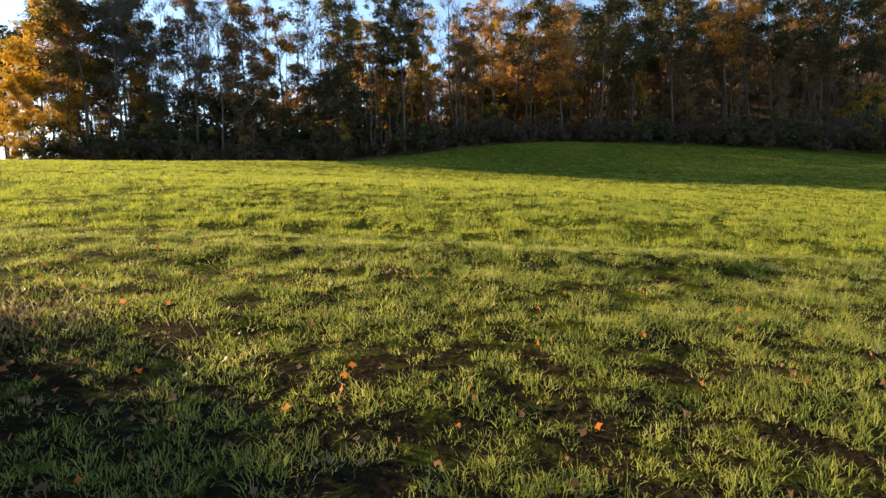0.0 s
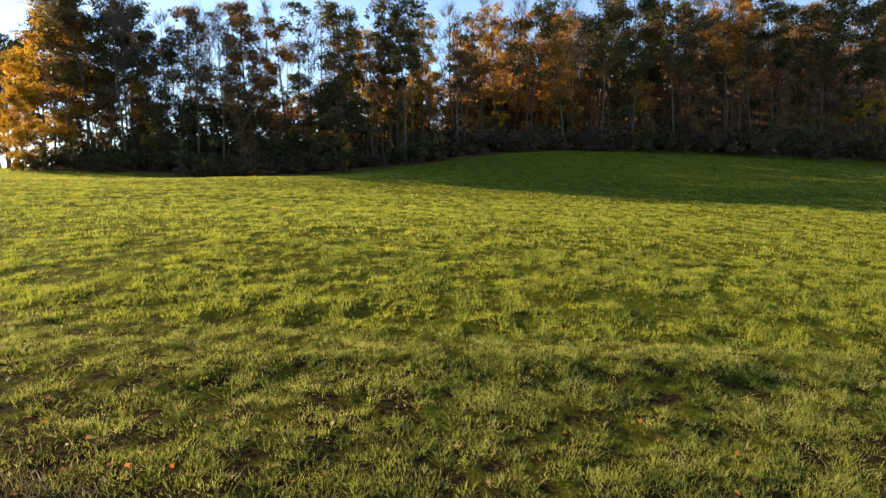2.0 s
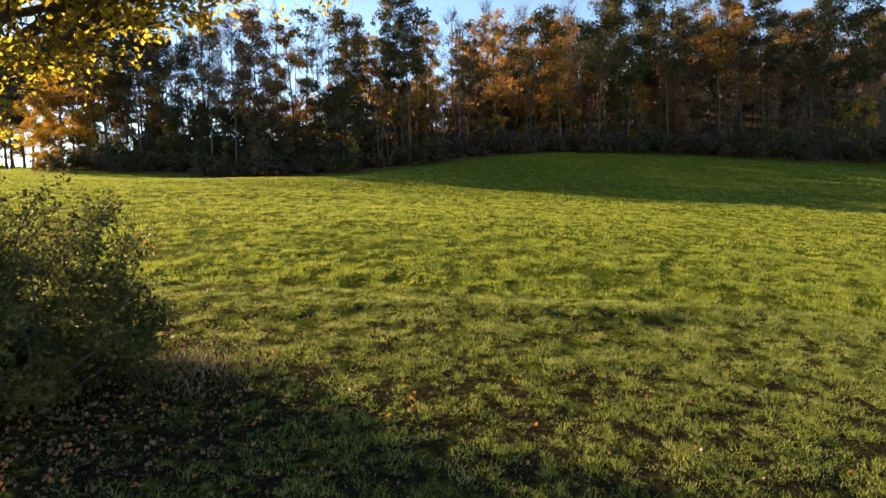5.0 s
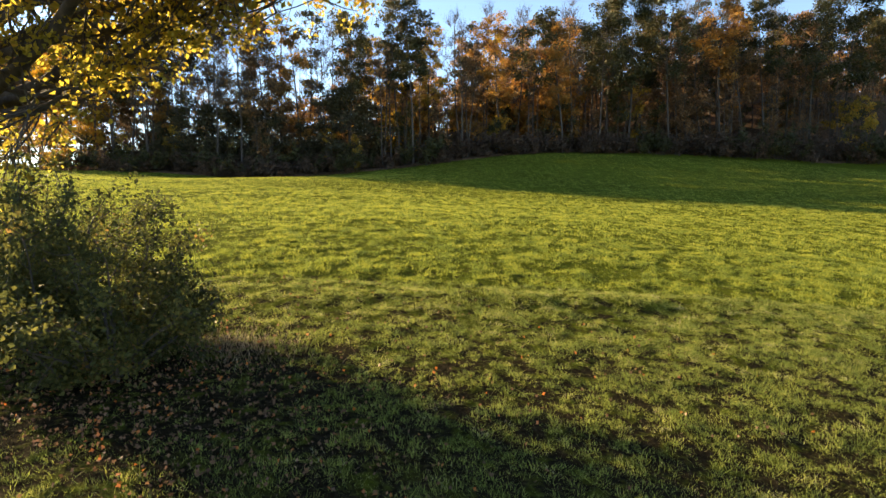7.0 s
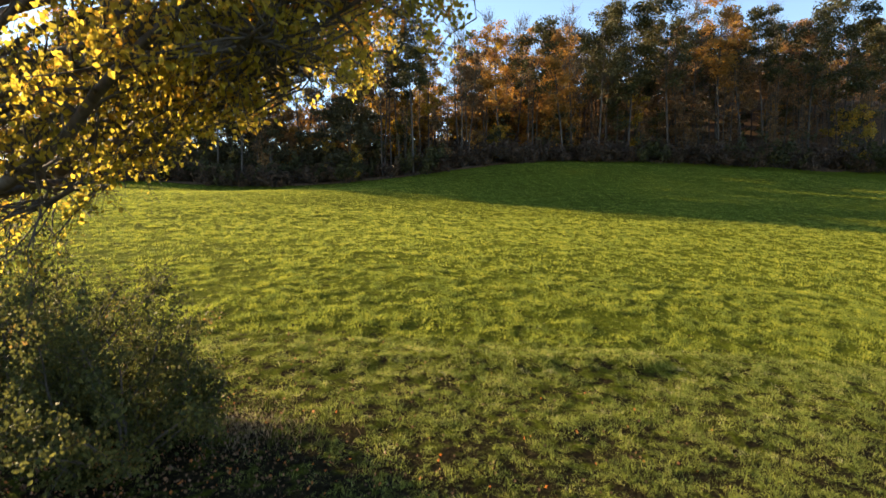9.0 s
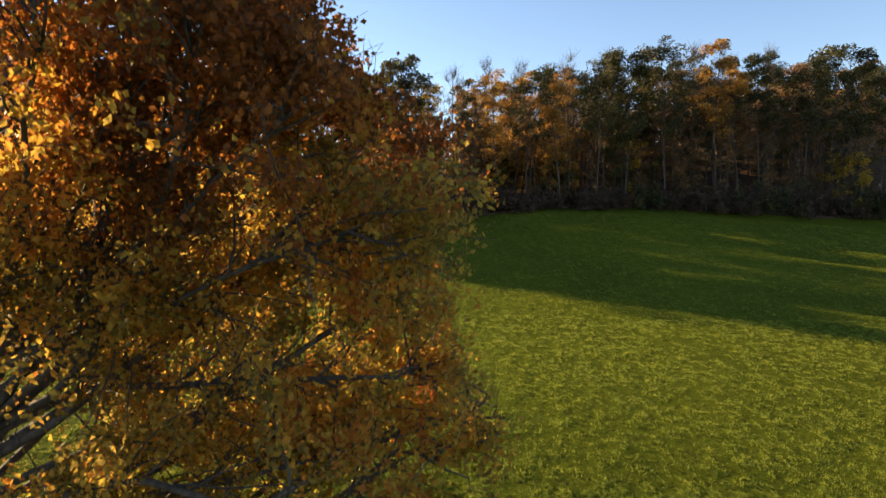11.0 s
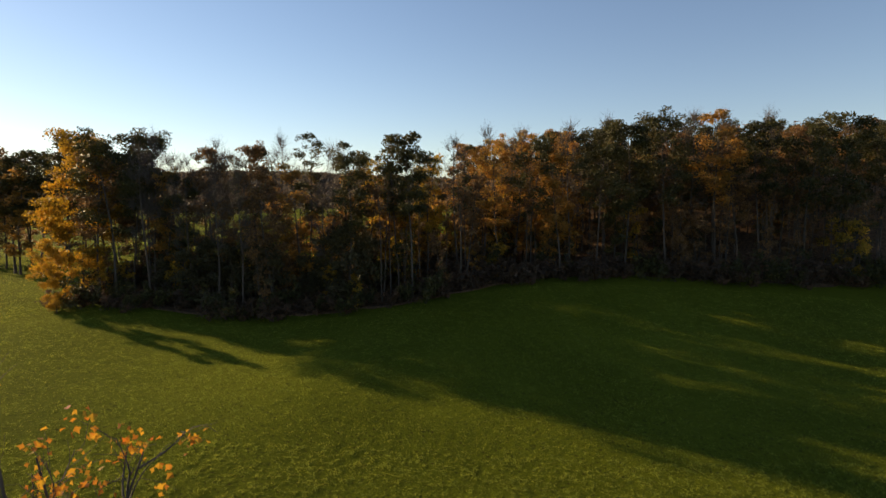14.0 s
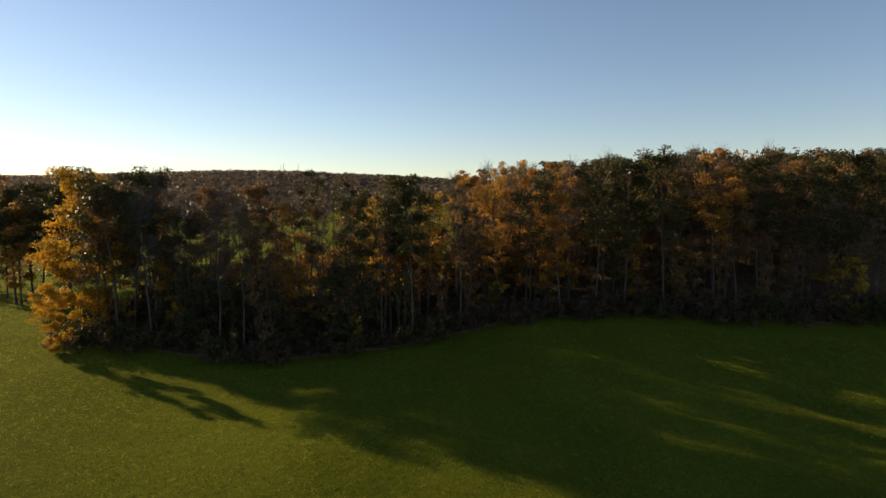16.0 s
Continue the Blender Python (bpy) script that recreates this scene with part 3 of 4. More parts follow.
def fill_wood():
    spots = [(m[2], m[3]) for m in MARKED]

    def try_at(x, y, gap):
        if any((x - a) ** 2 + (y - b) ** 2 < gap * gap for a, b in spots):
            return False
        spots.append((x, y))
        return True
    # belt on the left, with a meadow behind it
    n = 0
    for _ in range(900):
        x, y = wood.uniform(-54, 4), wood.uniform(0, 22)
        y += front_line(x) + 2
        if not lane_clash(x, y) and try_at(x, y, 3.3):
            kind = wood.choice(["orange", "rust", "green", "bare", "yellow", "pine"], p=[0.07, 0.12, 0.10, 0.47, 0.04, 0.20])
            kind = "bare" if -50 < x < -38 else kind
            plant(kind, int(wood.integers(4)), x, y, 31.8 + wood.normal(0, 2.0) - 0.02 * abs(x + 10), wood.uniform(0, 6.28), wood.uniform(0.85, 1.1))
            n += 1
            if n > 32:
                break
    # deep wood on the right
    n = 0
    for _ in range(1500):
        x, y = wood.uniform(4, 112), wood.uniform(0, 1) ** 1.4 * 62
        y += front_line(x) + 4
        if abs(x) > 0.80 * (y + 8) or not try_at(x, y, 4.2):
            continue
        dark = x > 22
        kind = wood.choice(["orange", "rust", "green", "yellow", "bare"], p=[0.03, 0.2, 0.6, 0.07, 0.1] if dark else [0.44, 0.16, 0.1, 0.16, 0.14])
        top = float(ground_z(x, y)) + 25 + wood.normal(0, 1.5)
        plant(kind, int(wood.integers(4)), x, y, min(top, 36.0 + 0.05 * (x - 10) + (y - 94) * 0.05 + wood.normal(0, 0.9)), wood.uniform(0, 6.28), wood.uniform(0.9, 1.15))
        n += 1
        if n > 98:
            break
    # young growth between the trunks
    for _ in range(100):
        x = wood.uniform(-58, 84)
        y = float(front_line(x)) + 2 + wood.uniform(0, 1) ** 1.3 * 22
        which = int(wood.choice([0, 1, 2, 3], p=[0.2, 0.1, 0.6, 0.1] if x < 0 else [0.3, 0.25, 0.3, 0.15] if x < 25 else [0.05, 0.08, 0.42, 0.45]))
        YOUNG[which].append((x, y, wood.uniform(5, 12), wood.uniform(0, 6.28), wood.uniform(0.8, 1.3)))
    # thin poles that crowd between the trunks
    for _ in range(150):
        x = wood.uniform(-24, 84)
        y = float(front_line(x)) + 2 + wood.uniform(0, 1) ** 1.2 * 34
        YOUNG[4].append((x, y, wood.uniform(12, 20), wood.uniform(0, 6.28), wood.uniform(0.7, 1.1)))
    # golden young trees that the sun reaches, behind the edge in the middle
    for _ in range(32):
        x = wood.uniform(-12, 27)
        y = float(front_line(x)) + wood.uniform(7, 34)
        YOUNG[int(wood.choice([0, 1, 2], p=[0.5, 0.4, 0.1]))].append((x, y, wood.uniform(8, 14), wood.uniform(0, 6.28), wood.uniform(1.0, 1.5)))
    # young growth deeper in on the right
    for _ in range(44):
        x = wood.uniform(4, 74)
        y = float(front_line(x)) + wood.uniform(14, 46)
        YOUNG[int(wood.choice([2, 3, 0], p=[0.45, 0.4, 0.15]))].append((x, y, wood.uniform(7, 12), wood.uniform(0, 6.28), wood.uniform(1.2, 1.7)))
    # thick young growth along the belt's far side
    for n in range(40):
        x = -58 + n * 1.5 + wood.normal(0, 0.7)
        y = float(front_line(x)) + wood.uniform(17, 24)
        YOUNG[int(wood.choice([0, 2, 2, 2]))].append((x, y, wood.uniform(7, 12.5), wood.uniform(0, 6.28), wood.uniform(1.0, 1.4)))
    # scattered trees past the meadow and on the far left
    for x, y, top, kind in [(-80, 128, 33, "green"), (-88, 118, 32, "green"), (-98, 132, 33, "rust"), (-72, 140, 33, "orange"), (-64, 150, 33, "rust"), (-55, 145, 31, "green"),
                            (-45, 150, 31, "orange"), (-35, 148, 31, "rust"), (-28, 155, 31, "rust"), (-18, 150, 31, "orange"), (-8, 152, 32, "rust"), (2, 150, 33, "orange"), (-110, 145, 34, "rust"),
                            (-76, 112, 30, "rust"), (-84, 109, 31, "orange"), (-92, 112, 31, "green"), (-90, 140, 34, "rust"), (-82, 150, 34, "green"), (-118, 130, 33, "orange"), (-104, 120, 32, "green")]:
        plant(kind, {"rust": 2, "orange": 3, "green": 2}[kind], x, y, top, wood.uniform(0, 6.28), 1.3)


fill_wood()


def young_growth():
    """The saplings of the wood, too many to count, joined by kind."""
    words = ("orange", "golden yellow", "rust-brown", "dull green", "sparse brown")
    for which, rows in enumerate(YOUNG):
        seed, high, clear, spread, leaf = STOCK["sapling"][which]
        one = forest_tree("sapling", seed, high, clear, spread, leaf, "sapling", COUNTS["sapling"] if which < 4 else 260, 0.36, gaps=GAPS["sapling"], limbs=0.55)
        turned = []
        for x, y, tall, turn, widen in rows:
            k = tall / high
            turned.append(np.array(Matrix.Translation((x, y, float(ground_z(x, y)))) @ Matrix.Rotation(turn, 4, "Z") @ Matrix.Diagonal((k * widen, k * widen, k, 1))))
        made = []
        for piece in one.children:
            me = piece.data
            co, vi = np.empty(len(me.vertices) * 3, np.float32), np.empty(len(me.loops), np.int32)
            me.vertices.foreach_get("co", co)
            me.loops.foreach_get("vertex_index", vi)
            co, face = co.reshape(-1, 3), vi.reshape(-1, len(me.polygons[0].vertices))
            v = np.concatenate([co @ m[:3, :3].T + m[:3, 3] for m in turned])
            f = np.concatenate([face + n * len(co) for n in range(len(turned))])
            made.append(mesh_np(piece.name.split(".")[0], v, [f], me.materials[0], len(face[0]) == 4))
        for piece in [*one.children, one]:
            bpy.data.objects.remove(piece)
        stems, leaves = made if len(made[0].polygons[0].vertices) == 4 else made[::-1]
        ob = tagged(new("young_growth", leaves), words[which] + " leaves of slim young trees between the trunks", "saplings", kind="stuff")
        part("stems", stems, ob, "thin dark stems")


young_growth()

# the broad yellow maple that ends the wood
maple = forest_tree("tree", 201, 23, 0.06, 6.6, LEAF_GOLD, "broad golden maple in full autumn leaf at the wood's corner", 20000, 0.4, gaps=0.2)
maple.matrix_basis = pose(-60.0, 90.0, float(ground_z(-60.0, 90.0)), 0, 0, 40) @ Matrix.Scale(1.03, 4)
copy_thing(maple, Matrix()).matrix_basis = pose(-58.0, 80.6, float(ground_z(-58.0, 80.6)), 0, 0, 160) @ Matrix.Scale(0.42, 4)
broad = forest_tree("tree", 202, 22, 0.10, 5.8, LEAF_RUST, "broad olive-brown tree standing in the meadow past the wood", 6500, 0.45, group="trees past the meadow", gaps=0.45)
for n, (x, y, k) in enumerate([(-92, 116, 1.05), (-83, 121, 0.95), (-101, 124, 1.1), (-76, 128, 1.0), (-70, 119, 0.8)]):
    m = pose(x, y, float(ground_z(x, y)), 0, 0, n * 70) @ Matrix.Scale(k, 4)
    if n:
        copy_thing(broad, Matrix()).matrix_basis = m
    else:
        broad.matrix_basis = m


# ---- brush along the wood's edge ----
def brush(seed, leaf, count, wide, high, card=0.26, stems=7):
    rng = np.random.default_rng(seed)
    root = new("shrub")
    tubes = Tubes()
    tips = []
    for k in range(stems):
        a = rng.uniform(0, 6.28)
        r = rng.uniform(0, 0.3) * wide
        st = limb_path(rng, (r * math.cos(a), r * math.sin(a), -0.2), (math.cos(a) * 0.7, math.sin(a) * 0.7, 1.1), high * rng.uniform(0.6, 1.1), 5, 0.15, 0.02)
        tubes.add(st, np.linspace(0.035, 0.008, 6), 4)
        for q in range(4):
            b, d = at_path(st, rng.uniform(0.3, 1))
            tw = limb_path(rng, b, d / np.linalg.norm(d) + rng.normal(0, 0.7, 3), high * rng.uniform(0.2, 0.45), 2, 0.2, 0.03)
            tubes.add(tw, np.linspace(0.014, 0.005, 3), 3)
            tips += [tw[1], tw[2], tw[2]]
    part("branchwork", tubes.mesh("stems", BARK), root)
    tips = np.array(tips)
    pts = tips[rng.integers(0, len(tips), count)] + rng.normal(0, 0.16 * wide * 0.5, (count, 3))
    pts[:, 2] = np.maximum(pts[:, 2], 0.05)
    v, f = leaf_points(rng, pts, card * 1.3)
    part("leaves", mesh_np("leaves", v, [f], leaf), root)
    return root


def build_brush():
    rng = np.random.default_rng(31)
    kinds = [tagged(brush(301, LEAF_BRAMBLE, 560, 2.4, 2.6), "dense brown brush at the foot of the wood", "shrub", "brush along the wood"),
             tagged(brush(302, LEAF_GREEN, 640, 2.6, 3.2), "dark green brush at the foot of the wood", "shrub", "brush along the wood"),
             tagged(brush(303, LEAF_BRAMBLE, 450, 2.2, 2.0), "low brown bramble at the foot of the wood", "shrub", "brush along the wood")]
    for n in range(160):
        x = -60 + n * 1.27 + rng.normal(0, 0.6) if n < 112 else -58 + (n - 112) * 1.45 + rng.normal(0, 1.0)
        y = float(front_line(x)) + (rng.uniform(-1.0, 5.0) if n < 112 else rng.uniform(8, 21))
        m = pose(x, y, float(ground_z(x, y)), 0, 0, rng.uniform(0, 360)) @ Matrix.Scale(rng.uniform(0.8, 1.3) * (1.7 if n >= 112 else 1.1 if x < -5 else 1.3), 4)
        k = n if n < 3 else int(rng.choice([0, 1, 2], p=[0.45, 0.25, 0.3]))
        if n < 3:
            kinds[k].matrix_basis = m
        else:
            copy_thing(kinds[k], Matrix()).matrix_basis = m


build_brush()


# ---- the near tree ----
def crown_edge(p):
    """How far the near tree's crown reaches from its trunk at the height of p; less on the side of the field's far end."""
    reach = np.interp(p[2], [3.2, 4.4, 5.0, 6.0, 7.0, 8.2, 8.7, 9.4, 10.5, 11.8, 12.4, 13.2, 14.2, 15.5, 18.0, 20.0, 21.5], [2.8, 4.2, 5.6, 8.8, 9.6, 9.7, 8.4, 9.2, 8.6, 9.3, 8.7, 7.6, 6.7, 6.8, 6.5, 5.6, 4.4])
    a = math.atan2(p[1], p[0])
    near = min(1.0, max(0.0, (-a - 0.4) / 0.45)) * (p[0] > 0)
    return float(reach) * (1 - 0.45 * max(0.0, math.sin(a - 0.15)) * (p[2] < 10)) * (1 - 0.28 * near)


def bend(p):
    """A limb's points, kept inside the crown."""
    for k in range(len(p)):
        reach, far = crown_edge(p[k]) - 0.7, math.hypot(p[k, 0], p[k, 1])
        if far > reach:
            p[k, :2] *= reach / far
    return p


def reach_path(rng, start, goal, n, wander):
    """A path of n + 1 points that wanders on its way to the goal."""
    start, goal = np.array(start, float), np.array(goal, float)
    u = np.linspace(0, 1, n + 1)[:, None]
    sway = np.cumsum(rng.normal(0, wander, (n + 1, 3)), axis=0)
    sway -= sway[0] + (sway[-1] - sway[0]) * u
    return start + (goal - start) * u + sway + np.array([0, 0, 1.0]) * 0.06 * np.linalg.norm(goal - start) * (u - 1) * u


def near_tree():
    """An old broadleaf beside the camera's climb, with turning leaves."""
    rng = np.random.default_rng(404)
    bx, by = -9.0, 4.6
    bz = float(ground_z(bx, by))
    root = new("oak_tree")
    root.matrix_basis = pose(bx, by, bz)
    trunk = limb_path(rng, (0, 0, -0.4), (0.05, 0, 1), 9.0, 8, 0.03, 0.05)
    tb = Tubes()
    tb.add(trunk, np.array([0.55, 0.42, 0.38, 0.36, 0.34, 0.32, 0.29, 0.26, 0.22]), 12)
    part("trunk", tb.mesh("trunk", OAK_BARK), root)
    # foliage gathers in clumps: middles and sizes
    n = 900
    cz = 4.2 + 10.2 * rng.random(n) ** 0.85
    ca = rng.normal(-0.2, 0.8, n)
    edge = np.array([crown_edge((math.cos(q), math.sin(q), z)) for q, z in zip(ca, cz)])
    cr = edge * (1 - 0.85 * rng.random(n) ** 1.5) - 0.3
    clumps = np.stack([np.cos(ca) * cr, np.sin(ca) * cr, cz], -1)
    clump_r = rng.uniform(0.45, 1.0, n)

    def side_growth(tb, limb, r1, count, spread):
        """Branches and twigs along a limb; returns the twigs' points."""
        tips = []
        for q in range(count):
            b, d = at_path(limb, rng.uniform(0.15, 0.99) ** spread)
            w = d / np.linalg.norm(d) + rng.normal(0, 0.6, 3) + np.array([0, 0, 0.1])
            br = limb_path(rng, b, w, rng.uniform(0.9, 2.3) if spread > 0.8 else rng.uniform(0.5, 1.3), 5, 0.18, 0.0)
            for k in range(1, 6):
                over = math.hypot(br[k, 0], br[k, 1]) / (crown_edge(br[k]) * rng.uniform(0.93, 1.0))
                br[k, :2] /= max(1.0, over)
            tb.add(br, np.linspace(max(0.012, r1 * 0.28), 0.007, 6), 4)
            for k in range(7):
                b2, d2 = at_path(br, rng.uniform(0.3, 1.0))
                tw = limb_path(rng, b2, d2 / np.linalg.norm(d2) + rng.normal(0, 0.8, 3), rng.uniform(0.3, 0.8), 3, 0.22, -0.03)
                tb.add(tw, np.linspace(0.006, 0.003, 4), 3)
                tips += [tw[1], tw[2], tw[3]]
        return np.array(tips)

    # the broad crown: place on the trunk, heading, climb, length
    rows = []
    for h, climb, length, heads in [(0.42, 0.2, 8.8, (-25, 5, 20, -14, -2)), (0.5, 0.27, 9.2, (60, 0, -6, 9, 235, -18)), (0.57, 0.3, 9.4, (-5, 300, 2, 30)),
                                    (0.65, 0.36, 9.2, (-9, 330, 14, 40)), (0.74, 0.46, 9.2, (350, 12, -20, 2)), (0.83, 0.62, 9.4, (0, -14, 8, 40, -25)),
                                    (0.88, 0.7, 9.2, (-8, 6, 340, 20, 322)), (0.95, 0.85, 7.8, (335, 280, 20, 345, 5, 318)), (0.98, 1.0, 7.4, (350, 250, 325, 10, 340)), (0.97, 0.95, 7.6, (328, 355, 310, 338))]:
        rows += [(h + 0.004 * k, head, climb * (0.9 + 0.07 * k), length - 0.2 * k) for k, head in enumerate(heads)]
    for h, ang, climb, length in rows:
        base, _ = at_path(trunk, min(h, 0.999))
        a = radians(ang)
        limb = bend(limb_path(rng, base, (math.cos(a), math.sin(a), climb), length, 10, 0.12, 0.012))
        tb = Tubes()
        r1 = (0.0075 * length + 0.015) * (1.6 if h < 0.43 else 1.0)
        tb.add(limb, np.linspace(r1, 0.02, 11), 8)
        tips = side_growth(tb, limb, r1, int(length * 3.0), 0.85)
        ob = part("limb", tb.mesh("limb", OAK_BARK), root)
        edge = np.array([crown_edge(p) for p in tips])
        tips = tips[(np.hypot(tips[:, 0], tips[:, 1]) < edge * 1.04) & (tips[:, 2] < 14.5)]
        gap = np.min(np.linalg.norm((tips[:, None] - clumps[None]) * np.array([1, 1, 1.35]), axis=2) / clump_r[None], axis=1)
        gap[(tips[:, 2] < 6.6) & (rng.random(len(tips)) < 0.75)] = 9.0
        tips = tips[(gap < 1.0) | (rng.random(len(tips)) < 0.15)]
        if len(tips) < 12:
            continue
        # most leaves hang towards the outside of the crown
        weight = np.hypot(tips[:, 0], tips[:, 1]) ** 0.8
        count = int(len(tips) * 8.2)
        pts = tips[rng.choice(len(tips), count, p=weight / weight.sum())] + rng.normal(0, 0.1, (count, 3))
        # the sunny outer top has turned red and brown, the rest is still olive and yellow
        red = pts[:, 2] + 1.1 * np.sin(pts[:, 1] * 1.7 + pts[:, 0] * 0.9) + rng.normal(0, 0.5, count) > 11.9
        low = pts[:, 2] + rng.normal(0, 0.5, count) < 7.0
        for some, leaf, words in ((red, LEAF_HERO_RED, "rust-red turning leaves"), (low, LEAF_HERO_YELLOW, "clear yellow leaves that let the sun through"), (~red & ~low, LEAF_HERO, "olive and yellow turning leaves")):
            if some.sum() > 20:
                v, f = leaf_cards(rng, pts[some], 0.092, 0.5)
                part("leaves", mesh_np("leaves", v, [f], leaf), ob, words)
    # the half of the crown that faces the sun: out of view, coarse, added for shade
    for n in range(11):
        h, a = 0.77 + 0.02 * n, radians(75 + (n * 67) % 190)
        base, _ = at_path(trunk, h)
        limb = bend(limb_path(rng, base, (math.cos(a), math.sin(a), 0.2 + 0.8 * (h - 0.4)), 8.5, 10, 0.12, 0.012))
        tb = Tubes()
        tb.add(limb, np.linspace(0.08, 0.02, 11), 6)
        ob = part("limb", tb.mesh("limb", OAK_BARK), root)
        pts = limb[rng.integers(3, 11, 230)] + rng.normal(0, 0.9, (230, 3)) * np.array([1, 1, 0.6])
        v, f = leaf_cards(rng, pts, 0.2, 0.5)
        part("leaves", mesh_np("leaves", v, [f], LEAF_HERO_RED if h > 0.85 else LEAF_HERO), ob)
    # the leader and the airy stems above the crown
    top = np.array([2.05, -0.2, 14.9 - bz])
    leader = reach_path(rng, trunk[-1], top, 8, 0.03)
    tb = Tubes()
    tb.add(leader, np.linspace(0.21, 0.11, 9), 9)
    part("limb", tb.mesh("limb", OAK_BARK), root, "bare upright leader of the oak")
    # place on the leader, way to the tip from there, branches, leaves a twig point
    for h, way, count, thick in [(1.0, (-0.3, -0.2, 5.9), 7, 0.25), (1.0, (0.35, -0.3, 5.4), 9, 0.6), (0.93, (2.1, -0.5, 6.0), 11, 0.9), (0.96, (3.5, -0.4, 3.9), 15, 2.2),
                                 (0.86, (4.0, -0.2, 2.8), 16, 2.8), (0.78, (4.2, 0.0, 2.0), 16, 3.0), (0.84, (3.0, 0.6, 3.4), 12, 2.4), (0.84, (-2.2, 0.1, 4.2), 8, 0.5), (0.98, (-1.2, 0.9, 4.6), 7, 0.4), (0.7, (3.6, -0.5, 2.2), 12, 2.6)]:
        start, _ = at_path(leader, min(h, 0.999))
        limb = reach_path(rng, start, start + np.array(way), 9, 0.07)
        length = float(np.linalg.norm(way))
        tb = Tubes()
        r1 = 0.011 * length + 0.022
        tb.add(limb, np.linspace(r1, 0.012, 10), 7)
        tips = side_growth(tb, limb, r1 * 0.8, count, 0.55)
        ob = part("limb", tb.mesh("limb", OAK_BARK), root)
        # sprigs of leaves at some of the twig ends
        heads = tips[rng.choice(len(tips), int(len(tips) * min(0.23, 0.05 + 0.062 * thick)), replace=False)]
        pts = np.repeat(heads, int(7 + 4 * thick), axis=0)
        pts = pts + rng.normal(0, 0.12, pts.shape)
        v, f = lobed_leaves(rng, pts, 0.11)
        part("leaves", mesh_np("leaves", v, [f], LEAF_HERO_ORANGE), ob, "orange and gold turning leaves")
    tagged(root, "large old oak in yellow, orange and red autumn leaf", "tree")


near_tree()


# ---- bush under the near tree ----
def near_bush(x, y, seed, wide, high, count):
    rng = np.random.default_rng(seed)
    root = new("bush")
    root.matrix_basis = pose(x, y, float(ground_z(x, y)))
    tubes, tips = Tubes(), []
    for k in range(26):
        a, r = rng.uniform(0, 6.28), rng.uniform(0, 0.35) * wide
        out = rng.uniform(0.15, 1.15)
        st = limb_path(rng, (r * math.cos(a), r * math.sin(a), -0.15), (math.cos(a) * out, math.sin(a) * out, 1), high * rng.uniform(0.7, 1.05), 6, 0.12, 0.0)
        tubes.add(st, np.linspace(0.028, 0.008, 7), 5)
        for q in range(9):
            b, d = at_path(st, rng.uniform(0.08, 1))
            tw = limb_path(rng, b, d / np.linalg.norm(d) + rng.normal(0, 0.8, 3), rng.uniform(0.3, 0.85), 4, 0.22, 0.0)
            tubes.add(tw, np.linspace(0.009, 0.003, 5), 3)
            tips += [tw[1], tw[2], tw[3], tw[4]]
    part("branchwork", tubes.mesh("stems", BARK), root)
    tips = np.array(tips)
    pts = tips[rng.integers(0, len(tips), count)] + rng.normal(0, 0.09, (count, 3))
    pts[:, 2] = np.maximum(pts[:, 2], 0.04)
    v, f = leaf_cards(rng, pts, 0.062, 0.2)
    part("leaves", mesh_np("leaves", v, [f], LEAF_BUSH), root)
    tagged(root, "rounded green leafy bush beside the field", "bush")


near_bush(-5.25, 3.4, 505, 1.9, 2.25, 20000)
near_bush(-7.5, 4.55, 506, 1.7, 3.2, 15000)
# this one is added out of view, for the shade it casts on the grass
near_bush(-9.3, 5.4, 507, 2.2, 2.0, 8000)


# ---- small growth ----
def blades(rng, x, y, height, width, lean, tris=3):
    """Grass blades: tapered, bent strips."""
    n = len(x)
    z = ground_z(x, y) - 0.03
    a = rng.uniform(0, 6.28, n)
    la = rng.uniform(0, 6.28, n)
    lx, ly = np.cos(la) * lean * height, np.sin(la) * lean * height
    wx, wy = np.cos(a) * width / 2, np.sin(a) * width / 2
    p = np.stack([x, y, z], -1)
    w = np.stack([wx, wy, 0 * wx], -1)
    mid = p + np.stack([lx * 0.35, ly * 0.35, height * 0.6], -1)
    tip = p + np.stack([lx, ly, height], -1)
    if tris == 3:
        v = np.stack([p - w, p + w, mid + w * 0.8, mid - w * 0.8, tip], 1)
        i = np.arange(n)[:, None] * 5
        f = [i + np.array([[0, 1, 2, 3]]), i + np.array([[3, 2, 4]])]
    else:
        v = np.stack([p - w, p + w, tip], 1)
        f = [np.arange(n)[:, None] * 3 + np.array([[0, 1, 2]])]
    return v.reshape(-1, 3), f


def cover(x, y, lo=0.5, k=1.0):
    """How thick the crop stands, 0 to 1; thickest on the clumps of the turf."""
    if k > 1.2:
        return np.clip((0.75 * lattice(x, y, 0.45, 8) + 0.55 * lattice(x, y, 0.24, 26) + 0.15 * lattice(x, y, 5.0, 24) - 0.42) * 2.0, 0.16 if k < 3 else 0.4, 1)
    thick = 0.9 * lattice(x, y, 0.17 * k, 21) + 0.5 * lattice(x, y, 0.38 * k, 22) + 0.2 * lattice(x, y, 1.3, 23) + 0.15 * lattice(x, y, 6.0, 24) + 0.13
    thin = 0.85 * np.exp(-((x + 4.9) / 2.4) ** 2 - ((y - 3.0) / 1.5) ** 2)
    thin = thin + 0.6 * np.exp(-((x + 4.5) / 1.5) ** 2 - ((y - 4.1) / 1.1) ** 2) * (1 - thin)
    return np.clip((thick - 0.68) / 0.42, lo, 1) * (1 - thin)


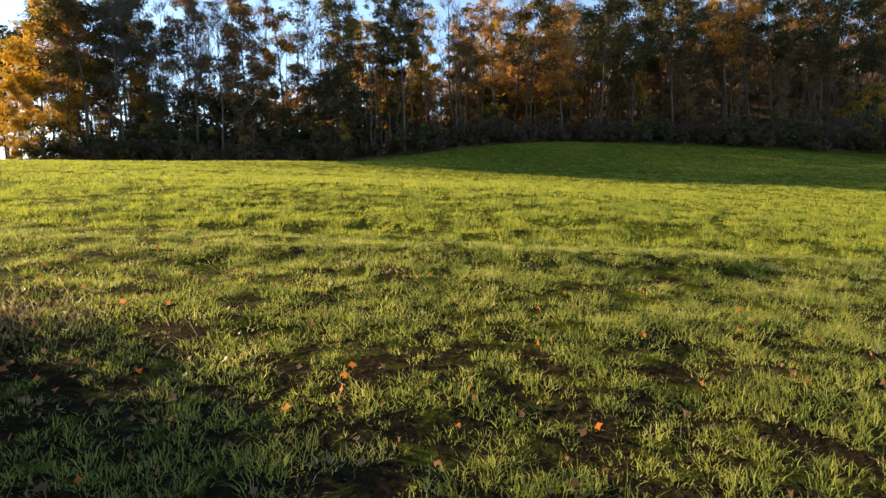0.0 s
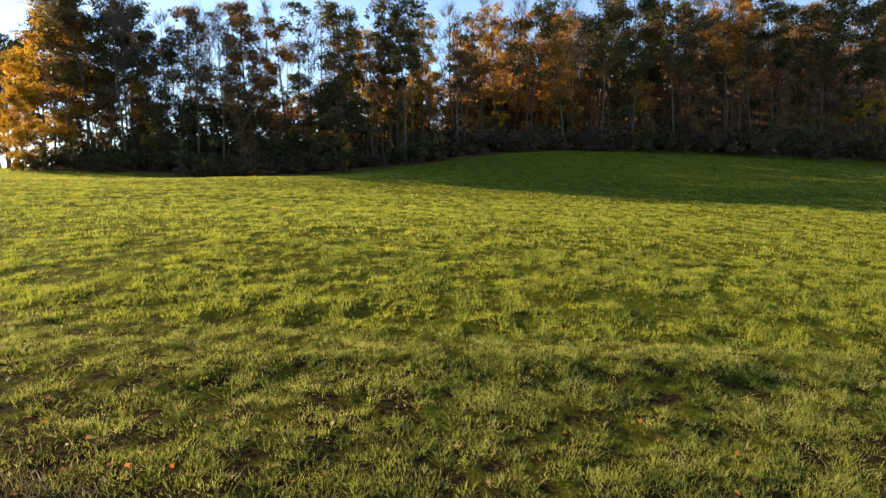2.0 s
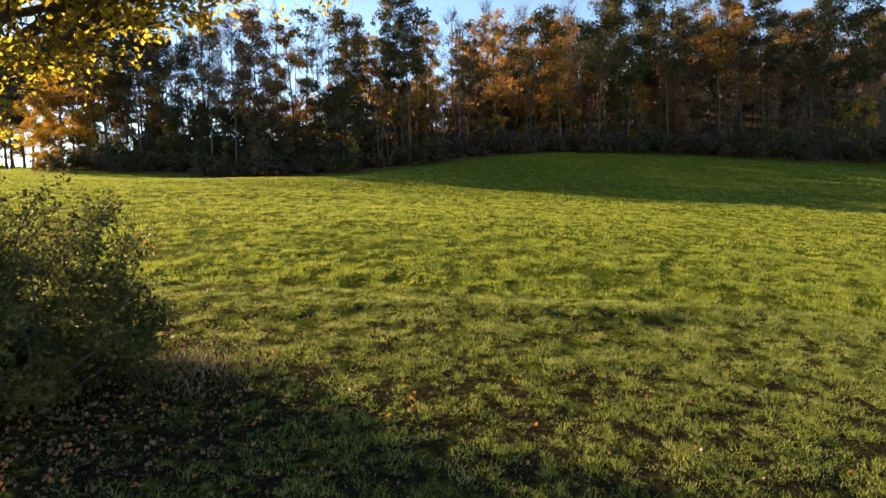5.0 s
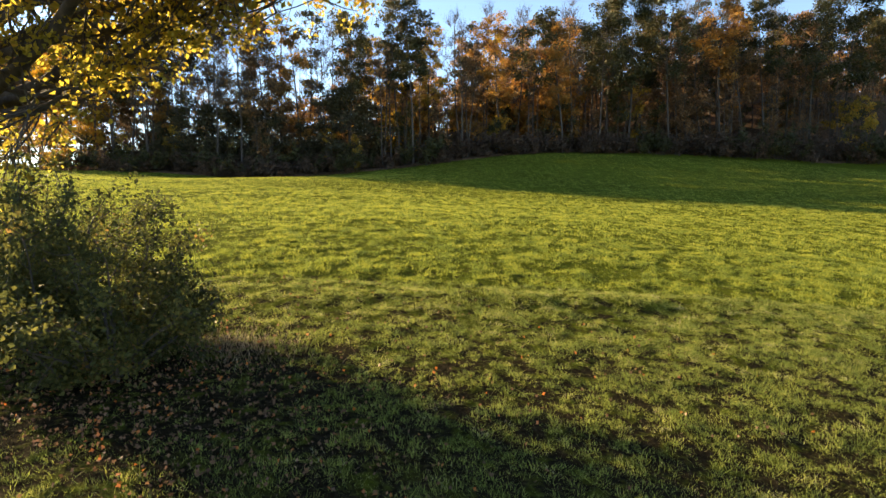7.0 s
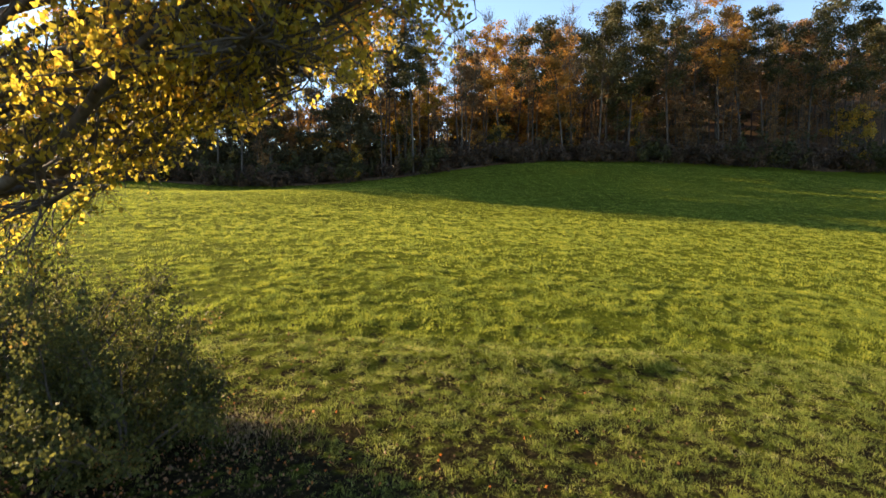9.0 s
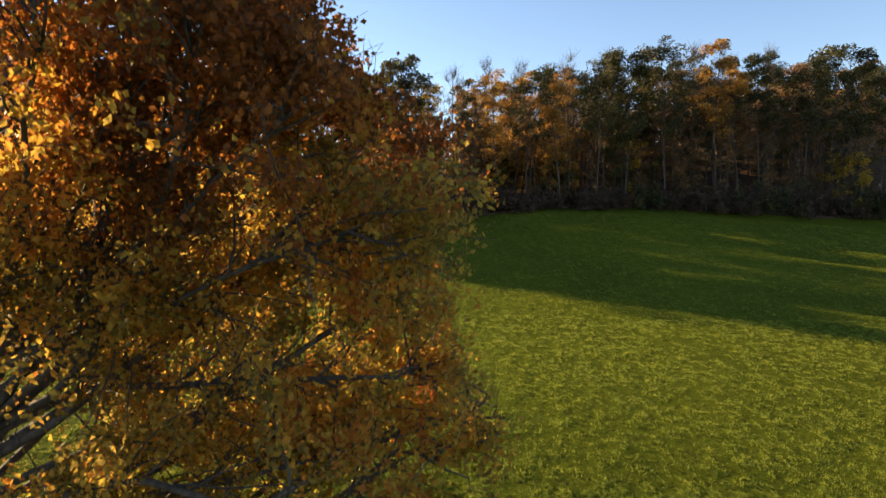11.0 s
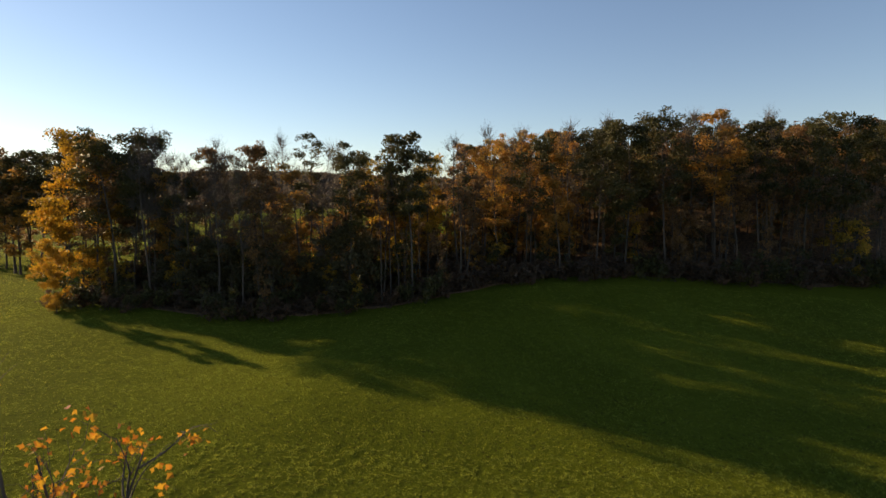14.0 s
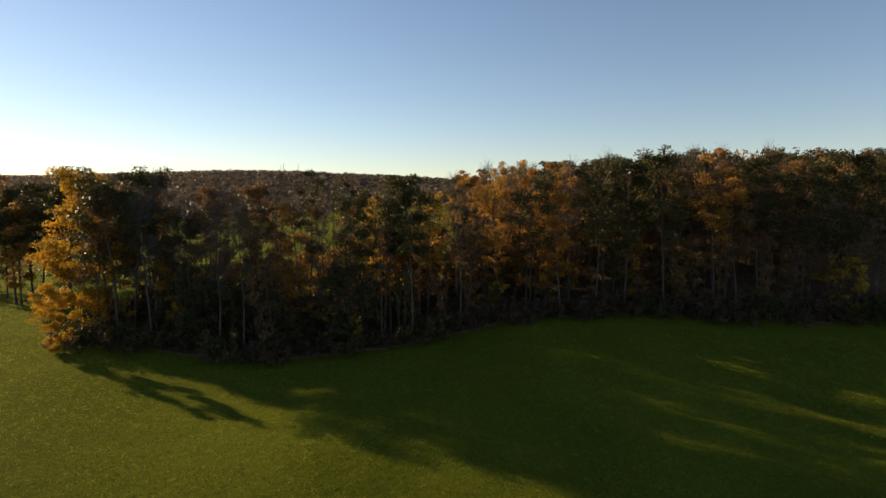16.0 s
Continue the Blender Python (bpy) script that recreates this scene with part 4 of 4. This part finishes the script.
def grass(name, seed, y0, y1, tufts, each, reach, height, width, tris, lo, label, clump=1.0):
    """Tufts of blades that fan out from their middles."""
    rng = np.random.default_rng(seed)
    half = 0.80 * (y1 + 6) + 1.5
    n = int(tufts * 2 * half * (y1 - y0))
    x, y = rng.uniform(-half, half, n), rng.uniform(y0, y1, n)
    keep = (np.abs(x) < 0.80 * (y + 6) + 1.5) & (rng.random(n) < cover(x, y, lo, clump)) & (y < front_line(x) - 0.5)
    x, y = x[keep], y[keep]
    big = rng.uniform(0.4, 1.4, len(x)) * (0.6 + 0.5 * cover(x, y, lo, clump))
    idx = np.repeat(np.arange(len(x)), each)
    k = len(idx)
    ang, r = rng.uniform(0, 6.28, k), rng.random(k) ** 0.7
    ox, oy = np.cos(ang) * r, np.sin(ang) * r
    px, py, s = x[idx] + ox * reach * big[idx], y[idx] + oy * reach * big[idx], big[idx]
    h = height * s * rng.uniform(0.5, 1.5, k) * (1.1 - 0.35 * r)
    z = ground_z(px, py) - 0.02
    a = rng.uniform(0, 6.28, k)
    w = np.stack([np.cos(a), np.sin(a), 0 * a], -1) * (width * rng.uniform(0.7, 1.3, k) / 2)[:, None]
    p = np.stack([px, py, z], -1)
    out = np.stack([ox + rng.normal(0, 0.35, k), oy + rng.normal(0, 0.35, k), 0 * ox], -1) * (h * rng.uniform(0.3, 1.9 if y0 < 8 else 0.9, k))[:, None]
    up = np.array([[0, 0, 1.0]])
    tip = p + out + up * h[:, None]
    if tris == 3:
        mid = p + out * 0.3 + up * (h * 0.62)[:, None]
        v = np.stack([p - w, p + w, mid + w * 0.85, mid - w * 0.85, tip], 1)
        i = np.arange(k)[:, None] * 5
        f = [i + np.array([[0, 1, 2, 3]]), i + np.array([[3, 2, 4]])]
    else:
        v = np.stack([p - w, p + w, tip], 1)
        f = [np.arange(k)[:, None] * 3 + np.array([[0, 1, 2]])]
    tagged(new(name, mesh_np(name, v.reshape(-1, 3), f, GRASS if y0 > 8 else GRASS_NEAR)), label, "grass", kind="stuff")


grass("grass", 608, -2.2, 1.6, 340, 8, 0.06, 0.06, 0.009, 1, 0.4, "shaded short grass under the oak")
grass("grass", 601, 1.6, 4.6, 500, 8, 0.042, 0.056, 0.0052, 3, 0.12, "bright green crop grass growing in loose tufts")
grass("grass", 607, 4.6, 9.0, 430, 8, 0.055, 0.066, 0.0088, 1, 0.14, "bright green crop grass growing in loose tufts")
grass("grass", 602, 9.0, 17.0, 165, 8, 0.07, 0.085, 0.016, 1, 0.3, "bright green crop grass growing in loose tufts", 1.6)
grass("grass", 603, 17.0, 42.0, 46, 6, 0.13, 0.10, 0.03, 1, 0.3, "short green crop grass on the sunlit slope", 2.2)
grass("grass", 604, 42.0, 90.0, 16, 4, 0.34, 0.09, 0.05, 1, 0.5, "short green crop grass on the far slope", 4.0)


def meadow(seed, x0, x1, y0, y1):
    """Mown grass past the wood's corner and behind its belt."""
    rng = np.random.default_rng(seed)
    k = int(11 * (x1 - x0) * (y1 - y0))
    x, y = rng.uniform(x0, x1, k), rng.uniform(y0, y1, k)
    v, f = blades(rng, x, y, rng.uniform(0.08, 0.16, k), rng.uniform(0.1, 0.2, k), rng.uniform(0.3, 1.2, k), 1)
    tagged(new("grass", mesh_np("grass", v, f, GRASS)), "mown green meadow grass beyond the wood", "grass", kind="stuff")


meadow(605, -125, -62, 76, 145)
meadow(606, -62, 8, 108, 142)


def fallen_leaves():
    rng = np.random.default_rng(701)
    n = 9500
    x, y = rng.normal(-4.6, 2.9, n), rng.uniform(-0.8, 9.0, n)
    # the thick litter ends along the edge of the bushes' cast shade
    shade_edge = 1.2 - 0.545 * (x + 4.6)
    thin = rng.random(n) < np.clip(1.0 - 0.10 * (x + 5) - 0.28 * np.maximum(0, y - shade_edge - 2), 0.03, 1) * np.where(y > shade_edge, 1.0, 0.12)
    x, y = np.concatenate([x[thin], rng.uniform(-4.5, 4.5, 240)]), np.concatenate([y[thin], 2.2 + 5 * rng.random(240) ** 1.4])
    c = np.stack([x, y, ground_z(x, y) + 0.03 + rng.random(len(x)) * 0.04], -1)
    v, f = lobed_leaves(rng, c, 0.052, 0.25)
    tagged(new("fallen_leaves", mesh_np("fallen_leaves", v, [f], LITTER)), "scattered brown and orange fallen leaves on the grass", "leaves", kind="stuff")
    k = 22000
    x, y = rng.uniform(-14, 15, k), 1.0 + 13 * rng.random(k) ** 1.3
    v, f = blades(rng, x, y, rng.uniform(0.035, 0.06, k), rng.uniform(0.006, 0.016, k), rng.uniform(0.8, 2.2, k), 1)
    tagged(new("crop_residue", mesh_np("crop_residue", v, f, STRAW)), "dry straw and dead stems strewn on the soil", "straw", kind="stuff")
    m = 1200
    x, y = rng.normal(-4.0, 0.6, m), rng.normal(4.45, 0.35, m)
    v, f = blades(rng, x, y, rng.uniform(0.06, 0.22, m), np.full(m, 0.007), rng.uniform(0.4, 1.2, m), 3)
    tagged(new("dry_weeds", mesh_np("dry_weeds", v, f, STRAW)), "clump of dry brown weeds at the field edge", "weeds", kind="stuff")


fallen_leaves()


def far_woods():
    """The canopy of the woods that stretch to the ridge."""
    rng = np.random.default_rng(811)
    n, each = 1100, 32
    y = 380 + 700 * rng.random(n) ** 1.4
    x = rng.uniform(-0.95, 0.35, n) * y
    r = rng.uniform(5, 9, n)
    d = rng.normal(0, 1, (n, each, 3))
    d /= np.linalg.norm(d, axis=2, keepdims=True)
    d[:, :, 2] = np.abs(d[:, :, 2]) * 1.2 - 0.3
    c = np.stack([x, y, ground_z(x, y) + rng.uniform(6, 12, n)], -1)[:, None] + d * r[:, None, None]
    v, f = leaf_points(rng, c.reshape(-1, 3), 3.6, 0.0)
    tagged(new("far_woods", mesh_np("far_woods", v, [f], LEAF_FAR_HAZE)), "brown autumn canopy of distant woods", "woods", kind="stuff")


far_woods()


def hillside_woods():
    """The depth of the wood behind its front trees on the climbing side."""
    rng = np.random.default_rng(812)
    n, each = 420, 170
    x = rng.uniform(8, 190, n)
    y = front_line(x) + rng.uniform(48, 120, n)
    h = rng.uniform(8, 14, n)
    c = np.stack([x, y, ground_z(x, y)], -1)[:, None] + rng.normal(0, 1, (n, each, 3)) * np.array([2.4, 2.4, 0.0])
    c[:, :, 2] += h[:, None] * rng.random((n, each)) ** 0.7
    v, f = leaf_points(rng, c.reshape(-1, 3), 0.95, 0.0)
    tagged(new("hillside_woods", mesh_np("hillside_woods", v, [f], LEAF_RUST)), "thick rust and brown woods climbing the hillside", "woods", kind="stuff")


hillside_woods()

# ---- on the far ridge ----
def far_things():
    for x, h in ((-640, 34.0), (-582, 30.0)):
        root = new("radio_mast")
        z = 137.0
        root.matrix_basis = pose(x, 2330, z)
        tb = Tubes()
        for a in (0, 2.09, 4.19):
            tb.add([(1.2 * math.cos(a), 1.2 * math.sin(a), -25), (1.0 * math.cos(a), 1.0 * math.sin(a), h)], [0.35, 0.3], 5)
        part("mast", tb.mesh("mast", STEEL), root)
        cr = Tubes()
        for k in range(10):
            cr.add([(-1.2, 0, k * h / 10), (1.2, 0, (k + 1) * h / 10)], [0.2, 0.2], 4)
        part("lattice", cr.mesh("lattice", STEEL), root)
        tagged(root, "thin steel radio mast on the distant ridge", "mast", "masts on the ridge")


def far_house(x, y, z, wide, turn):
    """A small white house with a gabled roof."""
    root = new("house")
    root.matrix_basis = pose(x, y, z, 0, 0, turn)
    bm = bmesh.new()
    bmesh.ops.create_cube(bm, size=1, matrix=Matrix.Translation((0, 0, 3)) @ Matrix.Diagonal((wide, 8, 6, 1)))
    me = bpy.data.meshes.new("wall")
    bm.to_mesh(me)
    bm.free()
    me.materials.append(WHITE)
    part("wall", me, root)
    w = wide / 2 + 0.4
    v = np.array([(-w, -4.5, 6), (w, -4.5, 6), (w, 4.5, 6), (-w, 4.5, 6), (-w, 0, 9.5), (w, 0, 9.5)])
    part("roof", mesh_np("roof", v, [np.array([(0, 1, 5, 4), (2, 3, 4, 5), (0, 3, 2, 1)]), np.array([(0, 4, 3), (1, 2, 5)])], SLATE), root)
    tagged(root, "small white house among trees on the distant ridge", "house", "houses on the ridge")


far_things()
for hx, hy, hz, hw, ht in ((-1085, 2200, 106, 20, 10), (-1060, 2215, 108, 14, -15), (-1130, 2205, 104, 12, 30), (-1045, 2190, 105, 10, 0)):
    far_house(hx, hy, hz, hw, ht)
